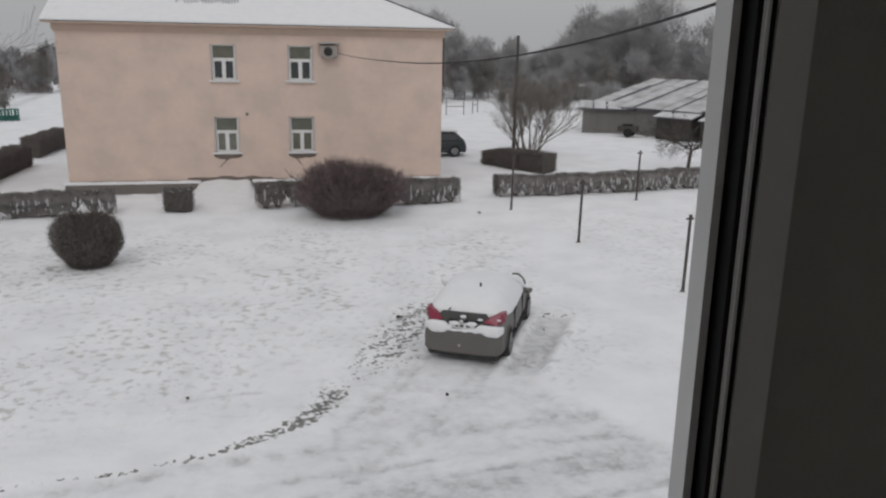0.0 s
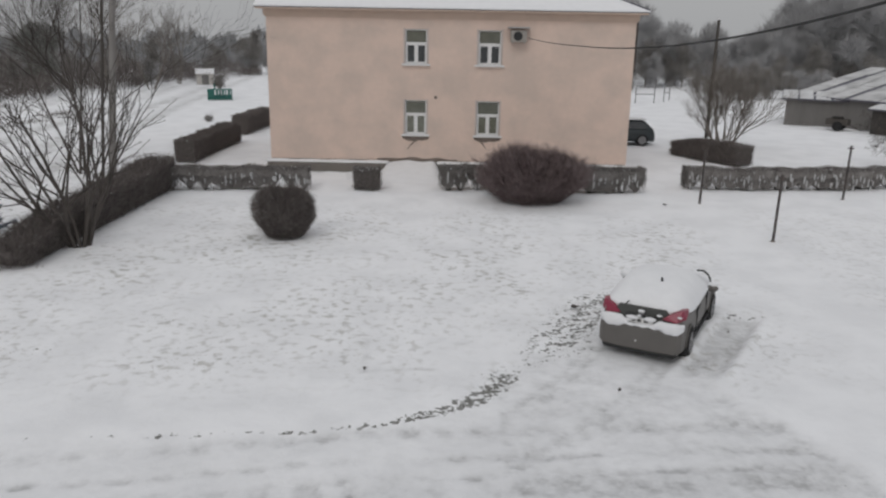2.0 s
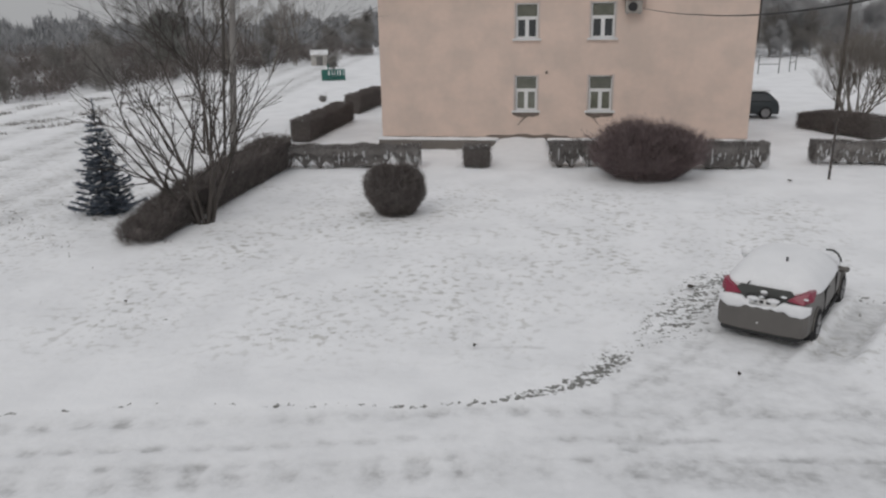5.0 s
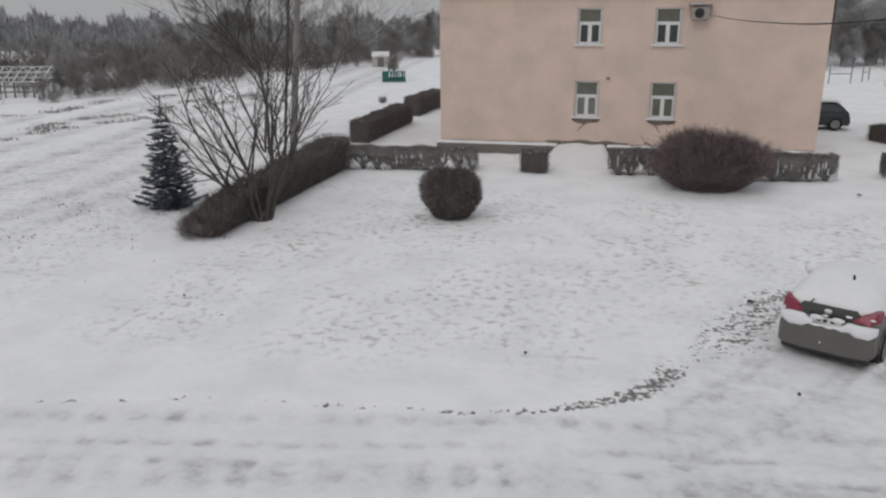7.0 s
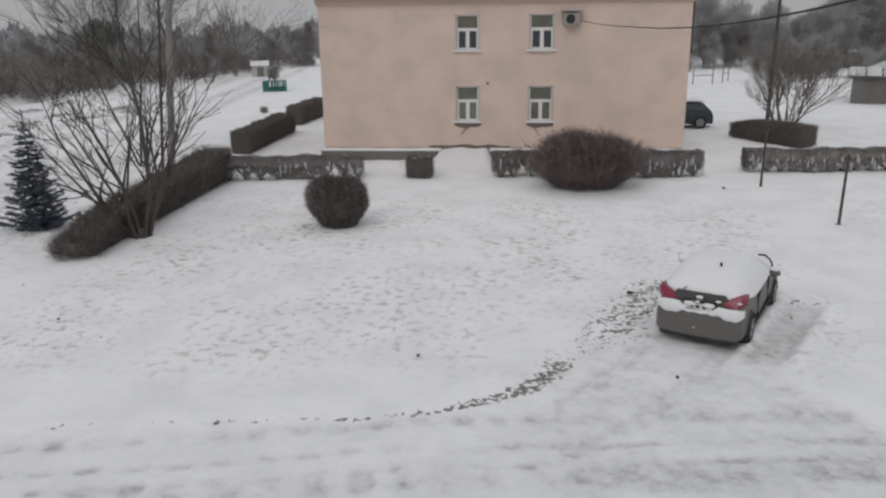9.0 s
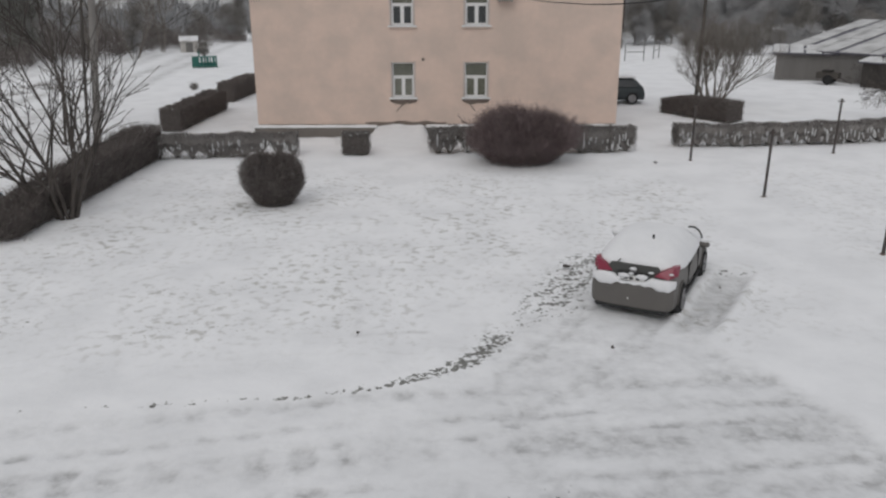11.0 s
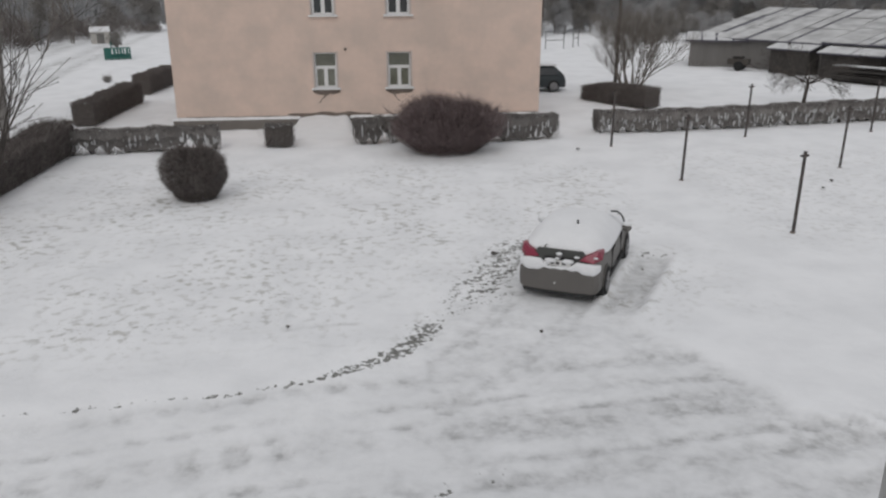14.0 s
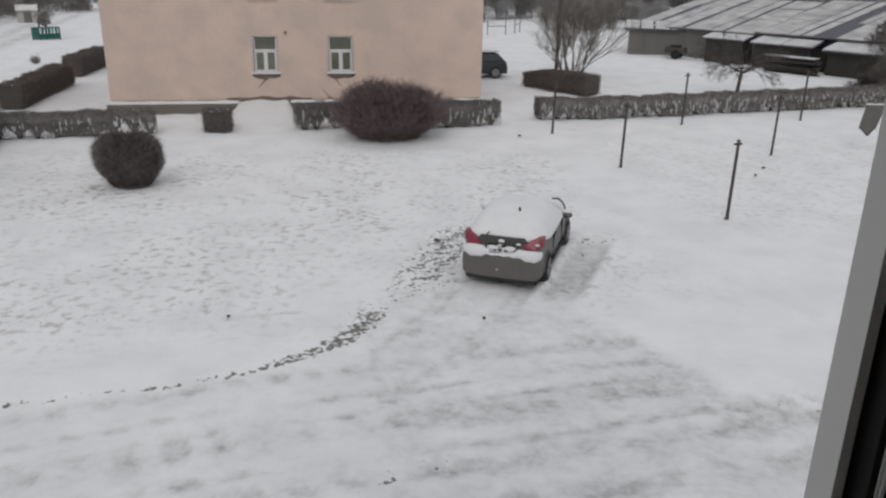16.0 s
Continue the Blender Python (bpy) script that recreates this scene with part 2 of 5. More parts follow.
def waves(x, y, seed, size):
    """Smooth unevenness from a few crossing waves, -1 to 1."""
    rng = np.random.RandomState(seed)
    out = np.zeros(x.shape)
    for k in range(9):
        a, p, f = rng.uniform(0, 6.28), rng.uniform(0, 6.28), (1 + 0.55 * k) / size
        out += np.sin((x * math.cos(a) + y * math.sin(a)) * f * 6.28 + p + 1.3 * np.sin(x * f * 2.1 + y * f * 1.7 + p)) / (1 + 0.45 * k)
    return out / 3.2


ARC = [(-16, 9.0), (-10.2, 10.08), (-6.5, 11.02), (-4.3, 11.26), (-2.1, 11.52), (-1.2, 11.78), (-0.3, 12.22), (0.42, 12.82), (1.0, 13.7)]
VERGE = [(0.75, 13.6), (1.5, 14.6), (2.2, 15.6), (3.0, 17.2), (3.6, 18.3)]
DRIVE_EDGE = [(4.75, 13.6), (5.7, 11.75), (6.4, 10.0), (7.3, 9.55), (14, 8.6)]
STRIP = [(4.5, 13.6), (5.45, 15.2), (6.95, 17.7)]
FOOTMARK = [(-1.80, 15.38), (-1.67, 13.86), (-0.37, 14.01)]
TRACK = [(3.6, 19.5), (4.9, 22.3), (7.6, 28.3), (8.9, 34)]


def spread(lo, hi, step, far, growth):
    mid = list(np.arange(lo, hi + 1e-6, step))
    up, d = [hi], step
    while up[-1] < far:
        d *= growth
        up.append(up[-1] + d)
    down, d = [lo], step
    while down[-1] > -far:
        d *= growth
        down.append(down[-1] - d)
    return np.array(down[:0:-1] + mid + up[1:])


def build_ground():
    gx, gy = spread(-14, 14, 0.085, 2600, 1.035), spread(6.5, 24, 0.085, 2600, 1.035)
    X, Y = np.meshgrid(gx, gy)
    Z = level(X, Y)
    near = 1 - ease(45, 120, np.hypot(X, Y - 15))
    Z += near * (0.035 * waves(X, Y, 3, 5.0) + 0.012 * waves(X, Y, 4, 0.9))
    Z += near * 0.006 * waves(X, Y, 21, 0.45)
    # road in front: ruts along it, driveway to the parked car
    da, sa = polyline_distance(X, Y, ARC)
    side = Y - np.interp(X, [p[0] for p in ARC], [p[1] for p in ARC])
    edge = np.interp(Y, [8.6, 9.55, 10.0, 11.75, 13.6, 17.5], [14, 7.3, 6.4, 5.7, 4.75, 3.4])
    road = ease(0.15, -0.25, side) * ease(0.9, 1.5, 40 - np.abs(X)) * (X < 0.9)
    drive = ease(0.4, -0.1, X - edge) * (X >= 0.85) * ease(17.5, 15.5, Y)
    drive *= ease(-0.3, 0.3, X - np.interp(Y, [13.5, 15.6, 18], [0.6, 2.3, 3.4]))
    packed = np.clip(road + drive, 0, 1)
    slant = Y - np.where(X < -1.5, 0.2, 0.1) * (X + 1.5)
    ruts = np.zeros_like(X)
    for c, w, s in ((11.42, 0.16, 5), (10.62, 0.09, 6), (10.1, 0.10, 11), (9.74, 0.26, 7), (8.95, 0.10, 8), (8.45, 0.2, 9), (7.5, 0.24, 10), (6.6, 0.2, 12)):
        breaks = np.clip(0.65 + 0.8 * waves(X * 0.6, Y * 0.5, s, 2.6), 0, 1)
        ruts += np.exp(-((slant - c + 0.05 * waves(X, Y, s + 30, 3)) / w) ** 2) * breaks
    blocks = 0.25 + 0.85 * ease(-0.25, 0.25, np.sin(6.283 * (X + 0.35 * slant) / 0.62 + 1.1 * waves(X, Y, 77, 2.4)))
    ruts = np.clip(ruts * (blocks * ease(2.5, -0.5, X) + 0.9 * ease(-0.5, 2.5, X)), 0, 1) * packed
    turn = np.zeros_like(X)
    for off in (-1.0, -0.75, 0.55, 0.85):
        d, _ = polyline_distance(X, Y, [(-1.0 + off, 9.6), (1.2 + off, 11.4), (2.8 + off, 13.4), (3.9 + off, 15.4)])
        turn += np.exp(-(d / 0.11) ** 2) * np.clip(0.5 + waves(X, Y, int(off * 10) + 60, 0.8), 0, 1)
    ruts = np.clip(ruts + 0.6 * turn * drive, 0, 1)
    ds, ss = polyline_distance(X, Y, STRIP)
    strip = ease(0.42, 0.28, ds + 0.05 * waves(X, Y, 88, 0.8)) * ease(0.0, 0.35, ss) * ease(1.0, 0.8, ss)
    df, _ = polyline_distance(X, Y, FOOTMARK)
    mark = np.exp(-(df / 0.06) ** 2) * np.clip(0.6 + waves(X, Y, 92, 0.7), 0, 1)
    dt, _ = polyline_distance(X, Y, TRACK)
    # the field road to the left, its ruts running away from the house
    lane = np.zeros_like(X)
    for c, s in ((-17.5, 1), (-19.3, 2), (-22.5, 3), (-24.6, 4), (-28, 5), (-30.0, 6), (-33.5, 7)):
        centre = c - 0.19 * (Y - 23) * ease(23, 45, Y) * 0.6 + 0.4 * waves(X * 0, Y, s, 40)
        lane += np.exp(-((X - centre) / 0.6) ** 2) * np.clip(0.55 + 0.6 * waves(X, Y, s + 11, 2.2), 0, 1)
    lane = np.clip(lane, 0, 1) * ease(17, 22, Y) * ease(120, 85, Y) * ease(-14.5, -16.5, X)
    Z += -0.035 * ruts - 0.03 * packed + 0.012 * packed * waves(X, Y, 15, 1.1) - 0.06 * strip + 0.07 * np.exp(-((ds - 0.5) / 0.1) ** 2) * ease(17.6, 16.5, Y) * ease(13.8, 14.4, Y) - 0.07 * lane * (1 + 0.8 * waves(X, Y, 55, 1.2))
    Z -= 0.05 * np.exp(-((dt) / 0.35) ** 2) * ease(18, 21, Y)
    # earth and grass that show along the verge
    crumbs = waves(X, Y, 40, 0.5) + 0.7 * waves(X, Y, 41, 0.2)
    thick = np.interp(sa, [0, 0.5, 0.62, 0.75, 0.88, 1], [0.09, 0.10, 0.14, 0.21, 0.34, 0.40])
    gate = np.interp(sa, [0, 0.35, 0.6, 0.72, 1], [0.2, 0.36, 0.6, 1.0, 0.85])
    bare = 0.70 * ease(1.2, 0.25, da / thick) * ease(-0.25, 0.35, 0.7 * crumbs + gate - 0.45)
    dv, sv = polyline_distance(X, Y, VERGE)
    bare = np.maximum(bare, 0.62 * ease(1.0, 0.05, dv / np.interp(sv, [0, 0.4, 1], [0.45, 1.25, 1.3])) * np.interp(sv, [0, 0.12, 0.3, 0.48, 1], [0.9, 0.6, 0.75, 1.15, 1.15]) * ease(-0.8, 0.35, crumbs))
    for cx, cy, r, a in ((6.75, 17.35, 0.55, 0.95), (6.2, 16.5, 0.4, 0.7), (5.9, 15.9, 0.3, 0.35), (0.92, 8.7, 0.5, 0.7), (1.6, 8.9, 0.5, 0.45), (2.9, 7.6, 0.55, 0.75), (7.2, 9.6, 0.5, 0.45), (5.9, 10.4, 0.5, 0.3), (-1.67, 13.86, 0.16, 0.6), (-1.0, 13.9, 0.35, 0.3), (-8.3, 14.5, 0.6, 0.4)):
        q = np.hypot((X - cx) * 0.75, (Y - cy) * 1.6) / r
        bare = np.maximum(bare, a * ease(1.0, 0.2, q) * ease(-0.2, 0.4, crumbs))
    Z -= 0.03 * bare
    # mottling of the lawn where leaf and grass tips come through
    lawn = ease(-13, -9, X) * ease(9.2, 6.2, X) * ease(12.0, 14.5, Y - 0.06 * X) * ease(29.5, 25, Y) * (1 - packed)
    lawn = np.maximum(lawn * np.clip(0.55 + 0.7 * waves(X, Y, 70, 6), 0, 1), 0.6 * ease(-12, -15, X) * ease(8, 10, Y) * ease(40, 26, Y))
    lawn = np.maximum(lawn, 0.35 * ease(9, 11, X) * ease(16, 19, Y) * ease(31, 26, Y))
    lawn = np.maximum(lawn, np.clip(1.3 * lane, 0, 1))
    grey = np.clip(0.16 * packed + 0.3 * drive * np.clip(0.5 + waves(X, Y, 90, 1.6), 0, 1) + 0.95 * ruts + 0.7 * mark + 0.8 * strip + 1.25 * lane, 0, 1)
    # churned slush along the drive's edge and across its mouth
    de, se = polyline_distance(X, Y, DRIVE_EDGE)
    inside = ease(0.12, -0.12, X - edge)
    churn = np.exp(-(de / 0.42) ** 2) * inside * np.clip(0.35 + 1.1 * waves(X, Y, 95, 0.9), 0, 1)
    treads = ease(-0.1, 0.3, np.sin(6.283 * (0.8 * X + 0.6 * Y) / 0.36)) * np.exp(-((Y - 9.75) / 0.22) ** 2) * ease(5.2, 6.2, X) * ease(8.2, 7.4, X)
    grey = np.clip(grey + 0.55 * churn + 0.7 * treads, 0, 1)
    Z -= 0.03 * churn + 0.03 * treads
    rows, cols = X.shape
    me = bpy.data.meshes.new("ground")
    co = np.stack([X, Y, Z], 2).reshape(-1, 3)
    k = np.arange(rows * cols).reshape(rows, cols)
    quads = np.stack([k[:-1, :-1], k[:-1, 1:], k[1:, 1:], k[1:, :-1]], 2).reshape(-1, 4)
    me.vertices.add(len(co))
    me.vertices.foreach_set("co", co.ravel())
    me.loops.add(quads.size)
    me.loops.foreach_set("vertex_index", quads.ravel())
    me.polygons.add(len(quads))
    me.polygons.foreach_set("loop_start", np.arange(0, quads.size, 4))
    me.polygons.foreach_set("use_smooth", np.ones(len(quads), bool))
    me.update(calc_edges=True)
    for name, field in (("bare", bare), ("slush", grey), ("tips", lawn)):
        at = me.attributes.new(name, "FLOAT", "POINT")
        at.data.foreach_set("value", field.astype(np.float32).ravel())
    m = bpy.data.materials.new("trodden_snow")
    m.use_nodes = True
    n, l = m.node_tree.nodes, m.node_tree.links
    p = n["Principled BSDF"]
    p.inputs["Roughness"].default_value, p.inputs["Specular IOR Level"].default_value = 0.88, 0.15
    co = n.new("ShaderNodeTexCoord")

    def tex(scale, detail=5.0, stretch=(1, 1, 1)):
        mp, t = n.new("ShaderNodeMapping"), n.new("ShaderNodeTexNoise")
        mp.inputs["Scale"].default_value = stretch
        t.inputs["Scale"].default_value, t.inputs["Detail"].default_value = scale, detail
        l.new(co.outputs["Object"], mp.inputs["Vector"])
        l.new(mp.outputs["Vector"], t.inputs["Vector"])
        return t.outputs["Fac"]

    def math_node(op, a, b):
        q = n.new("ShaderNodeMath")
        q.operation, q.use_clamp = op, False
        for i, v in enumerate((a, b)):
            if isinstance(v, (int, float)):
                q.inputs[i].default_value = v
            else:
                l.new(v, q.inputs[i])
        return q.outputs["Value"]

    def ramp(v, lo, hi):
        q = n.new("ShaderNodeMapRange")
        q.interpolation_type = "SMOOTHSTEP"
        q.inputs["From Min"].default_value, q.inputs["From Max"].default_value = lo, hi
        l.new(v, q.inputs["Value"])
        return q.outputs["Result"]

    def field(name):
        q = n.new("ShaderNodeAttribute")
        q.attribute_name = name
        return q.outputs["Fac"]

    def blend(fac, a, b):
        q = n.new("ShaderNodeMix")
        q.data_type = "RGBA"
        l.new(fac, q.inputs["Factor"])
        for key, v in (("A", a), ("B", b)):
            if isinstance(v, tuple):
                q.inputs[key].default_value = (*v, 1)
            else:
                l.new(v, q.inputs[key])
        return q.outputs["Result"]

    clean = blend(ramp(tex(0.7), 0.35, 0.7), (0.87, 0.88, 0.90), (0.80, 0.81, 0.83))
    slush = blend(ramp(tex(7), 0.35, 0.65), (0.60, 0.605, 0.615), (0.42, 0.425, 0.43))
    earth = blend(ramp(tex(40), 0.4, 0.62), (0.27, 0.27, 0.26), (0.13, 0.13, 0.122))
    tip = blend(ramp(tex(3), 0.4, 0.6), (0.36, 0.35, 0.31), (0.22, 0.21, 0.18))
    wear = math_node("MULTIPLY", field("slush"), math_node("ADD", math_node("MULTIPLY", ramp(tex(3.2, 9, (0.8, 1.0, 1)), 0.34, 0.64), 0.5), 0.45))
    base = blend(wear, clean, slush)
    spots = math_node("MULTIPLY", ramp(tex(4.4, 11), 0.50, 0.67), field("tips"))
    base = blend(math_node("MULTIPLY", spots, 0.58), base, tip)
    dots = math_node("MULTIPLY", ramp(tex(15.0, 4), 0.64, 0.70), ramp(tex(0.45, 3), 0.36, 0.55))
    base = blend(math_node("MULTIPLY", math_node("MULTIPLY", dots, field("tips")), 0.8), base, tip)
    base = blend(ramp(math_node("ADD", field("bare"), math_node("MULTIPLY", math_node("SUBTRACT", tex(11, 9), 0.5), 2.0)), 0.46, 0.74), base, earth)
    l.new(base, p.inputs["Base Color"])
    b = n.new("ShaderNodeBump")
    b.inputs["Strength"].default_value, b.inputs["Distance"].default_value = 0.45, 0.05
    l.new(math_node("ADD", tex(5, 6), math_node("MULTIPLY", tex(26), 0.3)), b.inputs["Height"])
    l.new(b.outputs["Normal"], p.inputs["Normal"])
    me.materials.append(m)
    return tagged(new("ground", me), "snow-covered ground with tyre tracks and bare verge", "snow ground", kind="structure")


build_ground()


# ---- plants ----
def grow(s, p, d, length, r, depth, kids=3, spread_by=0.55, lift=0.12, fine=None, min_r=0.004, sides=5):
    """A limb in three bends, with branches on it; the last ones are slivers."""
    p, d = Vector(p), Vector(d).normalized()
    steps = 3
    pts = [p]
    for i in range(steps):
        d = (d + Vector((random.gauss(0, 0.10), random.gauss(0, 0.10), random.gauss(0, 0.06) + lift * 0.3))).normalized()
        q = pts[-1] + d * length / steps
        ra, rb = r * (1 - 0.55 * i / steps), r * (1 - 0.55 * (i + 1) / steps)
        s.tube(pts[-1], q, max(ra, min_r), max(rb, min_r), sides if r > 0.02 else 3)
        pts.append(q)
    if depth == 0:
        return
    for k in range(kids):
        t = random.uniform(0.35, 1.0)
        i = min(int(t * steps), steps - 1)
        base = pts[i].lerp(pts[i + 1], t * steps - i)
        side = Vector((random.gauss(0, 1), random.gauss(0, 1), random.gauss(0, 0.5)))
        side = (side - d * side.dot(d)).normalized()
        nd = (d * (1 - spread_by * 0.5) + side * spread_by + Vector((0, 0, lift))).normalized()
        grow(s, base, nd, length * random.uniform(0.5, 0.78), r * 0.5, depth - 1, kids, spread_by, lift, fine, min_r, sides)
    if depth > 0:
        grow(s, pts[-1], d, length * 0.65, r * 0.45, depth - 1, kids, spread_by, lift, fine, min_r, sides)


def along(pts, t):
    """The place at t (0 to 1) on a broken line, and its direction."""
    lens = [math.dist(a, b) for a, b in zip(pts, pts[1:])]
    d = t * sum(lens)
    for (a, b), n in zip(zip(pts, pts[1:]), lens):
        if d <= n or b is pts[-1]:
            f = min(d / n, 1)
            return (a[0] + (b[0] - a[0]) * f, a[1] + (b[1] - a[1]) * f), ((b[0] - a[0]) / n, (b[1] - a[1]) / n)
        d -= n


def hedge(pts, width, h0, h1, mat, label, density=1.0, snow=0.5, ragged=0.0, gappy=False, taper=0.0):
    """A clipped leafless hedge along a line: straight flat-topped sides, or single plants with bare feet and snow between them."""
    length = sum(math.dist(a, b) for a, b in zip(pts, pts[1:]))
    e = thing("hedge", (pts[0][0], pts[0][1], ground_z(*pts[0])), 0, label, "hedge")
    ox, oy, oz = e.matrix_basis.translation
    tw, st, sn, c = Shape(), Shape(), Shape(), Shape()
    feet, d = [], 0.25
    while d < length - 0.1:
        feet.append(d)
        d += random.uniform(0.42, 0.78)

    def height(t):
        d = t * length
        return (h0 + (h1 - h0) * t) * (1 + 0.03 * math.sin(d * 2.3) + 0.025 * math.sin(d * 6.1 + 1)) * (1 - taper * max(0, 1 - d / 1.6))

    def clear(d):
        """How high above the snow the twigs begin, as a share of the height."""
        if not gappy:
            return 0.04
        q = min(abs(d - f) for f in feet)
        return 0.05 + 0.24 * min(q / 0.32, 1) ** 1.2 * (1 + 0.9 * math.sin(d * 1.7))

    def place(t, off, z):
        (x, y), (dx, dy) = along(pts, t)
        return (x - dy * off - ox, y + dx * off - oy, ground_z(x, y) + z - oz)

    # the dense inside: a prism with clipped flat sides
    n = max(int(length / 0.13), 4)
    ring = 10
    for i in range(n + 1):
        t = (i + 0.5) / (n + 1)
        h, lo = height(t) * 0.94, clear(t * length) * height(t)
        w = width * 0.46
        for u, v in ((-0.9, 0.0), (-1, 0.3), (-1.02, 0.6), (-1, 0.86), (-0.88, 1.0), (0.88, 1.0), (1, 0.86), (1.02, 0.6), (1, 0.3), (0.9, 0.0)):
            g = 0.72 if (gappy and v < 0.4) else 1.0
            c.v.append(place(t, w * u * g + random.gauss(0, 0.018), lo + (h - lo) * v + random.gauss(0, 0.018)))
    for i in range(n):
        for j in range(ring):
            k = (j + 1) % ring
            c.f.append((i * ring + j, i * ring + k, (i + 1) * ring + k, (i + 1) * ring + j))
    c.f += [tuple(reversed(range(ring))), tuple(n * ring + j for j in range(ring))]
    c.make("inner_growth", HEDGE_SNOWY if gappy else HEDGE_CORE, e)
    for k in range(int(length * (width + 1.4) * 1500 * density)):
        t = random.random()
        h, lo = height(t), clear(t * length)
        face = random.random()
        if face < 0.38:
            u, v = random.uniform(-1, 1), random.uniform(0.9, 0.99)
        elif face < 0.94:
            u, v = random.choice((-1, 1)) * random.uniform(0.86, 1.0), random.random()
        else:
            t = random.choice((0.0, 1.0))
            h, u, v = height(t), random.uniform(-1, 1), random.random()
        if v < lo:
            continue
        (x, y), (dx, dy) = along(pts, t)
        q = place(t, u * width / 2, h * v)
        d = Vector((-dy * u * 0.35 + random.gauss(0, 0.35), dx * u * 0.35 + random.gauss(0, 0.35), random.gauss(0.5, 0.4))) * random.uniform(0.05, 0.13) * (1 + ragged * random.random() * 2.5)
        if h * v + d.z > h * (1.02 + 0.3 * ragged):
            d.z *= 0.25
        tw.sliver(q, d, random.uniform(0.010, 0.022))
    for f in feet:
        for k in range(11 if gappy else 4):
            a = place(min((f + random.gauss(0, 0.05)) / length, 1), random.uniform(-0.22, 0.22) * width, -0.05)
            t = min(max((f + random.gauss(0, 0.17)) / length, 0), 1)
            b = place(t, random.uniform(-0.46, 0.46) * width, height(t) * random.uniform(0.5, 0.9))
            st.tube(a, b, 0.015, 0.006, 3)
    tw.make("twig_mass", mat, e, kind="stuff")
    st.make("stem_mass", BARK, e, kind="stuff")
    for k in range(int(length * 17 * snow)):
        t = random.random()
        h = height(t)
        side = random.random()
        if gappy and side < 0.8:
            off, zz, r = random.choice((-0.5, -0.48, 0.47)) * width, h * random.uniform(0.12, 0.72), random.uniform(0.014, 0.034)
            sn.blob(place(t, off, zz), r, r, r * random.uniform(1.5, 6.0), 4, 6, 0.4)
        else:
            off, zz, r = random.uniform(-0.5, 0.5) * width, h * random.uniform(0.9, 1.0), random.uniform(0.015, 0.04)
            sn.blob(place(t, off, zz), r * 1.3, r * 1.3, r * 0.6, 3, 5, 0.3)
    if sn.v:
        sn.make("caught_snow", SNOW_THIN, e, "small clumps of snow caught in twigs", kind="stuff")
    return e


def round_shrub(name, at, rx, ry, h, mat, label, count, foot=0.5, ragged=0.3, flat=0.0, width=0.02, reach=0.2, arching=False):
    """A dense leafless shrub: twigs that fill a dome narrowing to its foot."""
    e = thing(name, (at[0], at[1], ground_z(*at)), 0, label, "shrub")
    tw, st, co = Shape(), Shape(), Shape()
    bumps = [(random.uniform(0, 6.28), random.uniform(0, 1), random.uniform(-1, 1)) for _ in range(14)]
    for k in range(count):
        a, z = random.uniform(0, 6.2832), random.random()
        prof = (foot + (1 - foot) * min(z / 0.4, 1) ** 0.8) * math.sqrt(max(1 - (max(z - 0.42, 0) / 0.6) ** (2 + 3 * flat), 0))
        lump = 1 + ragged * 0.22 * sum(w * math.exp(-(((a - b + 3.14) % 6.28 - 3.14) / 0.5) ** 2 - ((z - c) / 0.25) ** 2) for b, c, w in bumps)
        r = prof * lump * random.random() ** 0.33
        x, y = rx * r * math.cos(a), ry * r * math.sin(a)
        d = Vector((math.cos(a) * 0.7, math.sin(a) * 0.7, 0.55 + 0.6 * z)) + Vector((random.gauss(0, 0.45), random.gauss(0, 0.45), random.gauss(0, 0.35)))
        tw.sliver((x, y, z * h * lump * 0.94), d * random.uniform(0.4, 1.1) * reach, random.uniform(0.55, 1.2) * width)
    for k in range(int(20 + rx * 12)):
        a, r = random.uniform(0, 6.28), random.random()
        st.tube((rx * foot * 0.5 * r * math.cos(a), ry * foot * 0.5 * r * math.sin(a), -0.05), (rx * 0.75 * r * math.cos(a), ry * 0.75 * r * math.sin(a), h * random.uniform(0.5, 0.8)), 0.02, 0.006, 3)
    if arching:
        for k in range(110):
            a, r = random.uniform(0, 6.28), random.random() ** 0.6
            d = (rx / h * 1.15 * r * math.cos(a), ry / h * 1.15 * r * math.sin(a), 1.0)
            grow(st, (0.35 * rx * r * math.cos(a), 0.35 * ry * r * math.sin(a), 0.05), d, h * random.uniform(0.42, 0.54), 0.02, 3, 3, 0.5, 0.12, min_r=0.0065)
    co.blob((0, 0, h * 0.44), rx * 0.6, ry * 0.6, h * 0.34, 7, 12, 0.12)
    tw.make("twig_mass", mat, e, kind="stuff")
    st.make("stem_mass", mat, e, kind="stuff")
    co.make("inner_growth", mat, e)
    return e


DARK_HEDGE = "clipped leafless hedge with dark twigs and snow dust"
random.seed(21)
hedge([(-11.85, 19.9), (-11.7, 23), (-11.5, 30.3)], 1.05, 0.8, 1.25, TWIG, "dark clipped hedge along the garden's side", 1.0, 0.7, 1.0, taper=0.45)
hedge([(-11.3, 30.05), (-10.4, 30.2), (-5.8, 30.75)], 0.75, 0.93, 0.9, HEDGE_SNOWY, DARK_HEDGE, 1.0, 1.5, gappy=True)
hedge([(-12.6, 36.0), (-12.5, 40), (-12.4, 43.4)], 0.98, 1.05, 1.12, TWIG, "long clipped hedge beside the path to the house", 0.9, 0.05)
hedge([(-12.75, 46.1), (-12.45, 52.0)], 1.0, 1.12, 1.12, TWIG, "long clipped hedge beside the path to the house", 0.9, 0.05)
